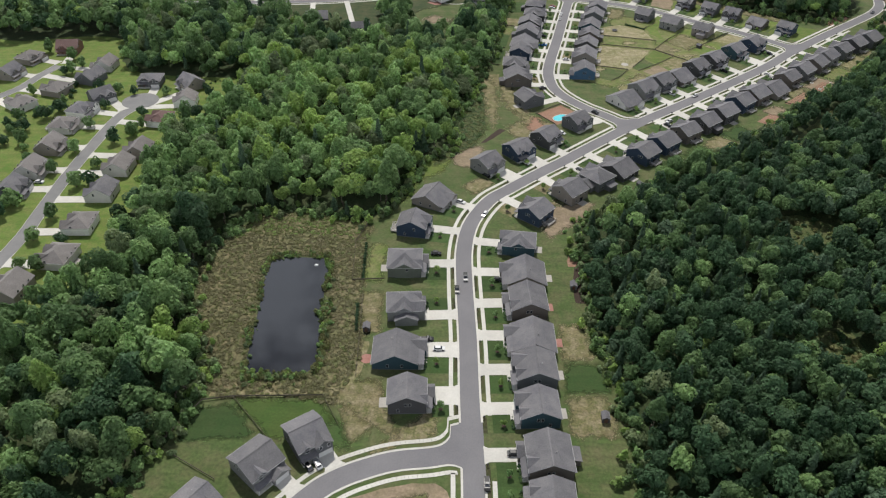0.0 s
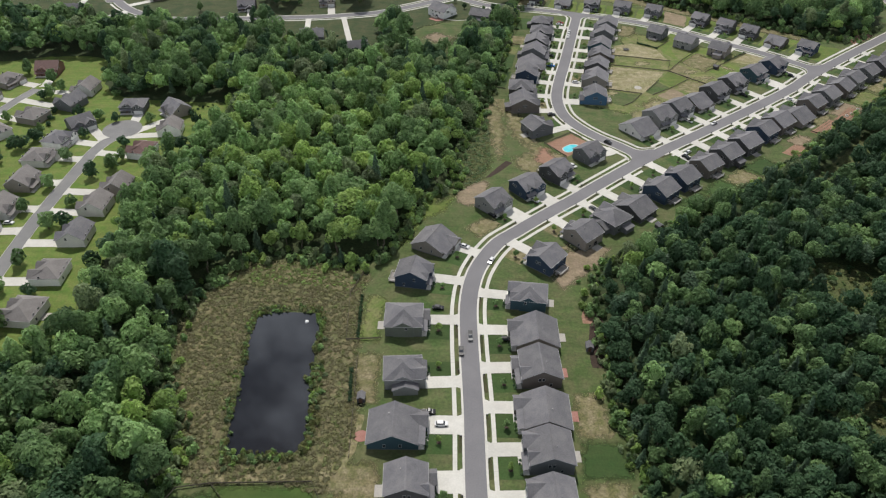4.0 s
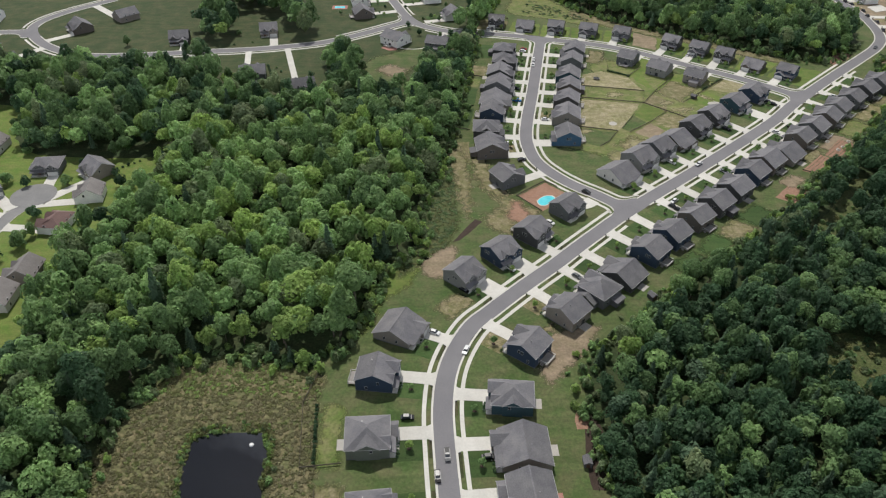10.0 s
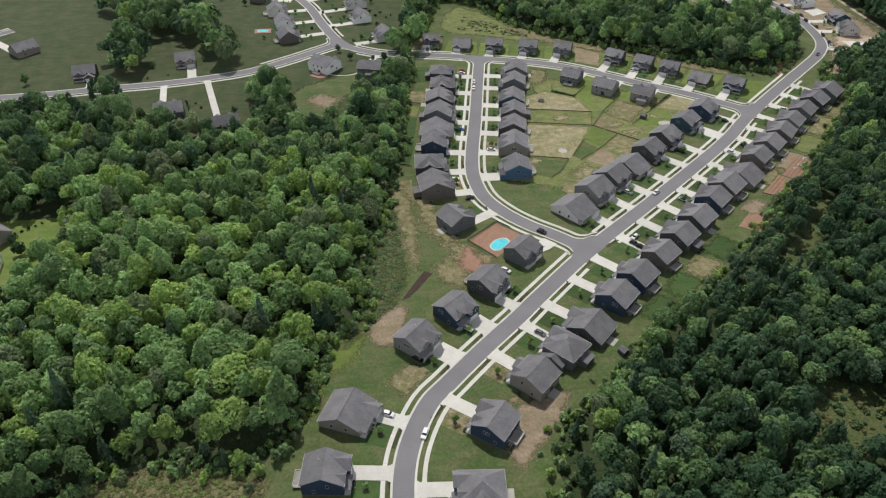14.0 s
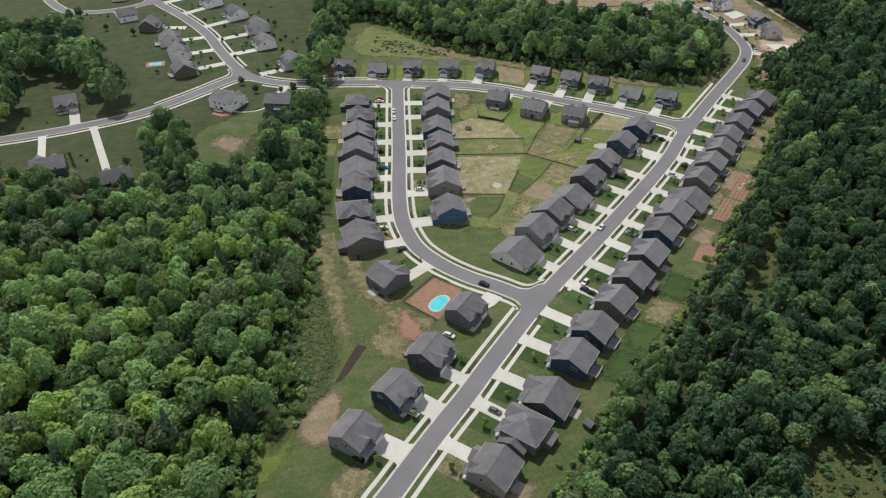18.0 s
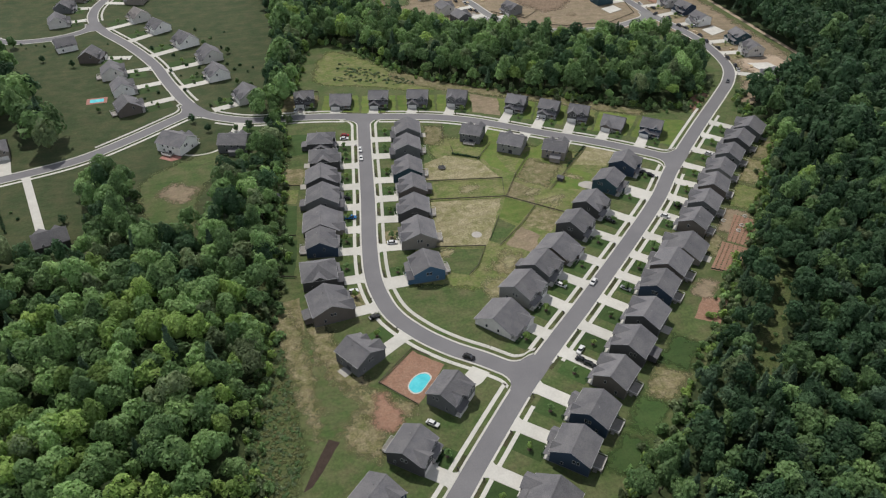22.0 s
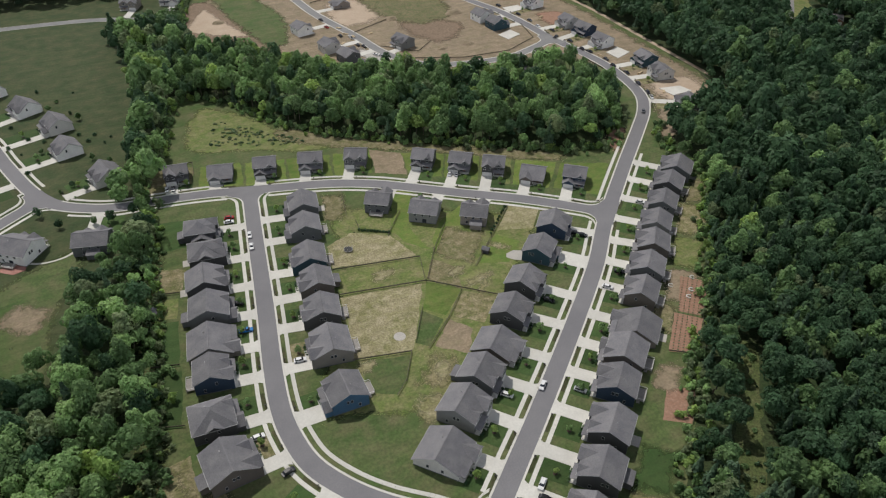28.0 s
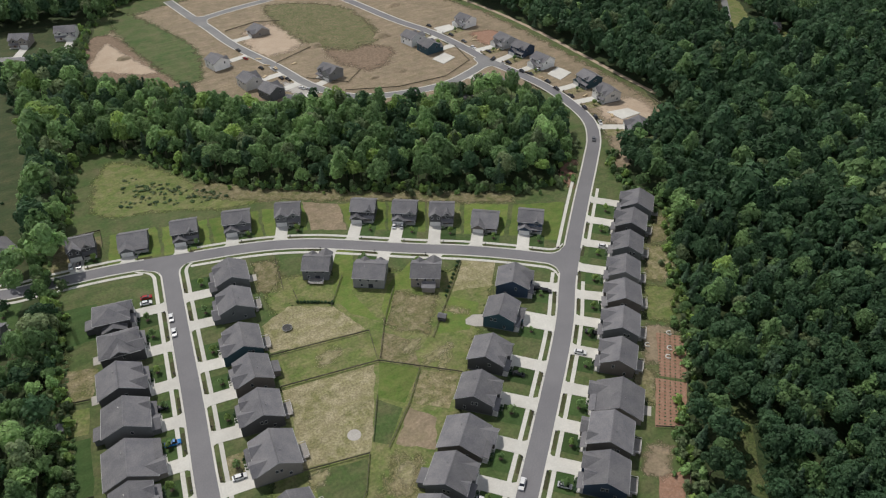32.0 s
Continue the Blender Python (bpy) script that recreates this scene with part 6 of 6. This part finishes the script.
CARS_MIDDLE = ((59, 331, "grey", 1, 0), (31, 337, "white", 1, 0), (10, 323, "black", 1, 0), (53, 371, "white", 1, 0), (115, 383, "black", 1, 0), (117, 380, "black", 1, 0), (75, 397, "black", 0, 0), (46, 429, "black", 1, 0), (126, 425, "white", 1, 0), (151, 415, "silver", 1, 0), (117, 388, "white", 0, 0), (140, 423, "white", 0, 0))
CARS_NORTH = ((69, 562, "white", 0, 0), (67.5, 553, "white", 0, 0), (51, 500, "blue", 1, 1), (52, 517, "black", 1, 0), (64, 580, "red", 1, 0), (63, 576.5, "white", 1, 0), (65, 475, "white", 1, 0), (41, 447, "white", 1, 0), (42, 619, "white", 1, 0), (45, 618, "black", 1, 0), (168, 461, "black", 1, 0), (205, 495, "black", 1, 0), (207, 492, "black", 1, 0), (195, 457, "white", 1, 0), (206, 463, "black", 1, 0), (249, 502, "white", 1, 0), (177, 568, "white", 1, 0), (180, 566, "silver", 1, 0), (314, 579, "grey", 0, 0))
CARS_SITE = ((329, 777, "black", 0, 0), (333, 753, "black", 0, 0), (334, 738, "grey", 0, 0), (333, 725, "white", 0, 0), (338, 713, "black", 0, 1), (333, 701, "black", 0, 0), (338, 690, "black", 0, 0), (332, 680, "silver", 0, 0), (337, 674, "black", 0, 0), (339, 668, "black", 0, 1), (347, 670, "white", 1, 0), (341, 652, "black", 0, 0), (339, 641, "black", 0, 0), (340, 628, "black", 0, 1), (336, 611, "black", 0, 0), (333, 598, "black", 0, 0), (331, 592, "white", 0, 1), (191, 810, "black", 0, 0), (190, 794, "red", 0, 0), (193, 773, "black", 0, 0), (199, 766, "white", 0, 1), (198, 751, "black", 0, 0), (201, 747, "black", 0, 1), (203, 730, "white", 0, 0))
CARS_SITE_B = ((206, 726, "silver", 0, 0),)
for x, y, p, cross, bed in CARS_SOUTH + CARS_MIDDLE + CARS_NORTH + CARS_SITE + CARS_SITE_B:
    car(x, y, heading(x, y) + (90 if cross else 0), "car_" + p, 1.75 if bed or p == "black" else 1.5, 5.4 if bed else 4.7, bool(bed))

# ---- lane and house beyond the eastern woods ----
nn = normals(lane)
ls = Shape()
for i in range(len(lane) - 1):
    ls.face((*(lane[i] - nn[i] * 2.6), 0.05), (*(lane[i + 1] - nn[i + 1] * 2.6), 0.05), (*(lane[i + 1] + nn[i + 1] * 2.6), 0.05), (*(lane[i] + nn[i] * 2.6), 0.05))
tagged(part("road", ls, "far_asphalt"), "narrow grey lane through the far woods", "road", kind="structure")
house(541, 634, "main", 15, 10, "brick", two=False, roof="roof_light", rear="none", turn=-40, drive=False, label="low brick house in a clearing of the woods")
for x, y in ((-40, 655), (-44, 662), (-36, 668), (-20, 668), (-14, 676), (-22, 690), (-28, 700), (-18, 706), (-26, 726), (-40, 742), (-10, 700), (8, 700), (12, 690), (16, 696), (20, 684), (24, 690), (14, 660), (20, 654), (-6, 640), (0, 632),
             (-112, 768), (-118, 772), (-124, 768), (-128, 776), (-70, 760), (-84, 745), (-60, 730), (6, 730), (0, 750), (-10, 770), (10, 760), (-70, 552), (-100, 545), (-104, 552), (-140, 592), (-128, 596)):
    shrub(x, y, rng.uniform(0.7, 1.5), rng.choice([0, 2, 2]), "dark rounded shrub on a wide lawn", "shrub", "lawn shrubs")
tagged(part("patio", Shape().slab([(-36, 585, 0.12), (-30, 580, 0.12), (-25, 581, 0.12), (-24, 586, 0.12), (-31, 591, 0.12)], 0.1), "pavers"), "red paver terrace behind a white house", "patio")
ring = Shape()
arc = [(-14 + 12 * math.cos(a), 589 + 7 * math.sin(a)) for a in np.linspace(-2.6, 0.6, 16)]
for (x0, y0), (x1, y1) in zip(arc, arc[1:]):
    ring.slab([(x0, y0, 0.11), (x1, y1, 0.11), (x1 * 0.88 - 1.68, y1 + 0.9, 0.11), (x0 * 0.88 - 1.68, y0 + 0.9, 0.11)], 0.09)
tagged(part("garden_path", ring, "concrete"), "curved pale path round a garden", "path", kind="structure")

# ---- sheds and backyard things ----
def shed(x, y, turn, wall="charcoal", w=2.6, d=3.2):
    ob = base("shed", x, y, 0, turn)
    tagged(ob, "small dark garden shed with a gabled roof", "shed")
    s = Shape().box(-w / 2, -d / 2, 0, w / 2, d / 2, 2.1)
    for sy in (-1, 1):
        s.face(*[(-w / 2, sy * d / 2, 2.1), (w / 2, sy * d / 2, 2.1), (0, sy * d / 2, 2.9)][::-sy])
    part("wall", s, wall, ob)
    for sx in (-1, 1):
        pts = [(sx * (w / 2 + 0.2), -d / 2 - 0.2, 2.0), (0, -d / 2 - 0.2, 3.0), (0, d / 2 + 0.2, 3.0), (sx * (w / 2 + 0.2), d / 2 + 0.2, 2.0)]
        part("roof_slope", Shape().slab(pts[::sx], 0.1), "roof", ob)
    part("door", Shape().box(-0.6, -d / 2 - 0.05, 0.05, 0.6, -d / 2 + 0.01, 1.9), "door", ob)


shed(161, 502, 40)
shed(-38, 207, 0)
shed(20, 526, -10, "taupe")
shed(46, 236, 0, "slate")
shed(88, 317, 30)
shed(50, 166, 0)
tramp = base("trampoline", 106, 531)
tagged(tramp, "round dark trampoline with a safety net", "trampoline")
part("mat", Shape().tube(0, 0, 0.75, 0.82, 1.9, 1.9, 20), "dark", tramp)
part("frame", Shape().tube(0, 0, 0.68, 0.75, 2.05, 2.05, 20), "metal", tramp)
for i in range(6):
    part("leg", Shape().box(1.9 * math.cos(i * 1.047) - 0.05, 1.9 * math.sin(i * 1.047) - 0.05, 0, 1.9 * math.cos(i * 1.047) + 0.05, 1.9 * math.sin(i * 1.047) + 0.05, 2.2), "metal", tramp)
for x, y, r in ((104, 470, 2.4), (214, 449, 2.2), (-36, 191, 2.4)):
    ring = Shape().slab([(x + r * math.cos(a), y + r * math.sin(a), 0.1) for a in np.linspace(0, 2 * math.pi, 25)[:-1]], 0.08)
    tagged(part("round_patio", ring, "pavers" if x < 0 else "patio"), "round reddish paver patio behind a house" if x < 0 else "round concrete patio in a backyard", "patio")
for x, y in ((220, 446), (226, 440), (222, 437), (232, 446)):
    planter = Shape()
    for i in range(15):
        a = i * math.pi / 9
        planter.v += [(x + q * math.cos(a), y + q * math.sin(a), z) for q, z in ((0.8, 0.0), (0.8, 0.4), (1.2, 0.4), (1.2, 0.0))]
    planter.f = [(4 * i + k, 4 * i + 4 + k, 4 * i + 4 + (k + 1) % 4, 4 * i + (k + 1) % 4) for i in range(14) for k in range(4)] + [(0, 1, 2, 3), (59, 58, 57, 56)]
    tagged(part("planter_ring", planter, "concrete"), "open ring of pale garden stones", "planter")
ftn = Shape().tube(0, 0, -0.1, 0.35, 0.9, 0.6, 10)
fob = tagged(part("pond_aerator", ftn, "trim"), "small white float on the pond", "float")
fob.location = (-65, 246, 0.1)

# ---- building site ----
for pts in (((298, 724), (311, 729), (313, 718), (300, 713)), ((349, 662), (362, 667), (364, 655), (350, 650)), ((344, 600), (358, 597), (360, 588), (345, 588)), ((330, 772), (344, 772), (344, 762), (330, 760)), ((206, 704), (214, 712), (222, 704), (212, 698))):
    tagged(part("foundation_slab", Shape().slab([(x, y, 0.35) for x, y in pts][::-1] if (pts[1][0] - pts[0][0]) * (pts[2][1] - pts[0][1]) - (pts[1][1] - pts[0][1]) * (pts[2][0] - pts[0][0]) < 0 else [(x, y, 0.35) for x, y in pts], 0.34), "concrete"), "fresh concrete house slab on the building site", "slab", "house slabs")
for i in range(16):
    x, y = [(345 + rng.uniform(-3, 8), rng.uniform(585, 770)), (rng.uniform(180, 215), rng.uniform(700, 790))][i % 2]
    pile = base("lumber_stack", x, y, 0, rng.uniform(0, 180))
    tagged(pile, "stack of pale framing lumber on bare soil", "lumber", "lumber stacks")
    for k in range(3):
        part("bundle", Shape().box(-2 + rng.uniform(-0.2, 0.2), -0.8 + k * 0.55, 0, 2, -0.8 + k * 0.55 + 0.45, rng.uniform(0.4, 0.9)), "lumber", pile)
for x, y, r in ((120, 840, 5), (240, 790, 6), (270, 720, 5), (290, 780, 7), (366, 690, 4), (372, 640, 4), (250, 720, 4), (330, 832, 6)):
    h = Shape()
    ring0 = [(r * math.cos(a) * rng.uniform(0.8, 1.2), r * math.sin(a) * rng.uniform(0.6, 1.1), 0) for a in np.linspace(0, 2 * math.pi, 15)[:-1]]
    ring1 = [(p[0] * 0.5 + rng.uniform(-0.3, 0.3), p[1] * 0.5 + rng.uniform(-0.3, 0.3), r * 0.22 * rng.uniform(0.8, 1.2)) for p in ring0]
    for i in range(14):
        j = (i + 1) % 14
        h.face(ring0[i], ring0[j], ring1[j], ring1[i]).face(ring1[i], ring1[j], (0, 0, r * 0.3))
    ob = tagged(part("soil_mound", h, "soil"), "heap of excavated tan soil", "soil mound", "soil mounds")
    ob.location = (x, y, 0.02)
track = [(388, 600), (389, 640), (391, 690), (392, 740), (389, 786), (380, 840)]
ln = smooth(track, 3.0)
nn = normals(ln)
ts = Shape()
for i in range(len(ln) - 1):
    ts.face((*(ln[i] - nn[i] * 1.6), 0.05), (*(ln[i + 1] - nn[i + 1] * 1.6), 0.05), (*(ln[i + 1] + nn[i + 1] * 1.6), 0.05), (*(ln[i] + nn[i] * 1.6), 0.05))
tagged(part("access_track", ts, "sand"), "pale gravel access track along the woods", "road", kind="structure")

patch("bare_soil", [(-41, 125), (-31, 132.5), (-15, 137.4), (-5, 136.6), (-2, 128), (-2, 108), (-40, 108)], "soil", 0.036, 0.6, "bare soil inside the street corner", "soil")
patch("rank_grass", [(-34, 122), (-26, 129), (-14, 133.5), (-8, 131), (-7, 112), (-32, 112)], "meadow", 0.045, 1.0, "rank grass on bare soil inside the street corner")
patch("meadow_path", [(-90, 170), (-66, 172), (-46, 174), (-38, 182), (-36, 200), (-38, 200), (-41, 184), (-48, 176), (-66, 174.5), (-90, 172.5)], "dry_lawn", 0.04, 0.6, "worn path along the meadow", "path")
for pts in (((212, 742), (232, 722), (248, 735)), ((196, 850), (222, 856), (238, 848)), ((205, 775), (240, 790)), ((225, 712), (256, 698), (290, 695), (318, 708), (324, 735)), ((330, 640), (329, 662)), ((366, 566), (378, 585), (382, 604))):
    fence(*pts, high=0.8, label="low dark silt fence on wooden stakes")
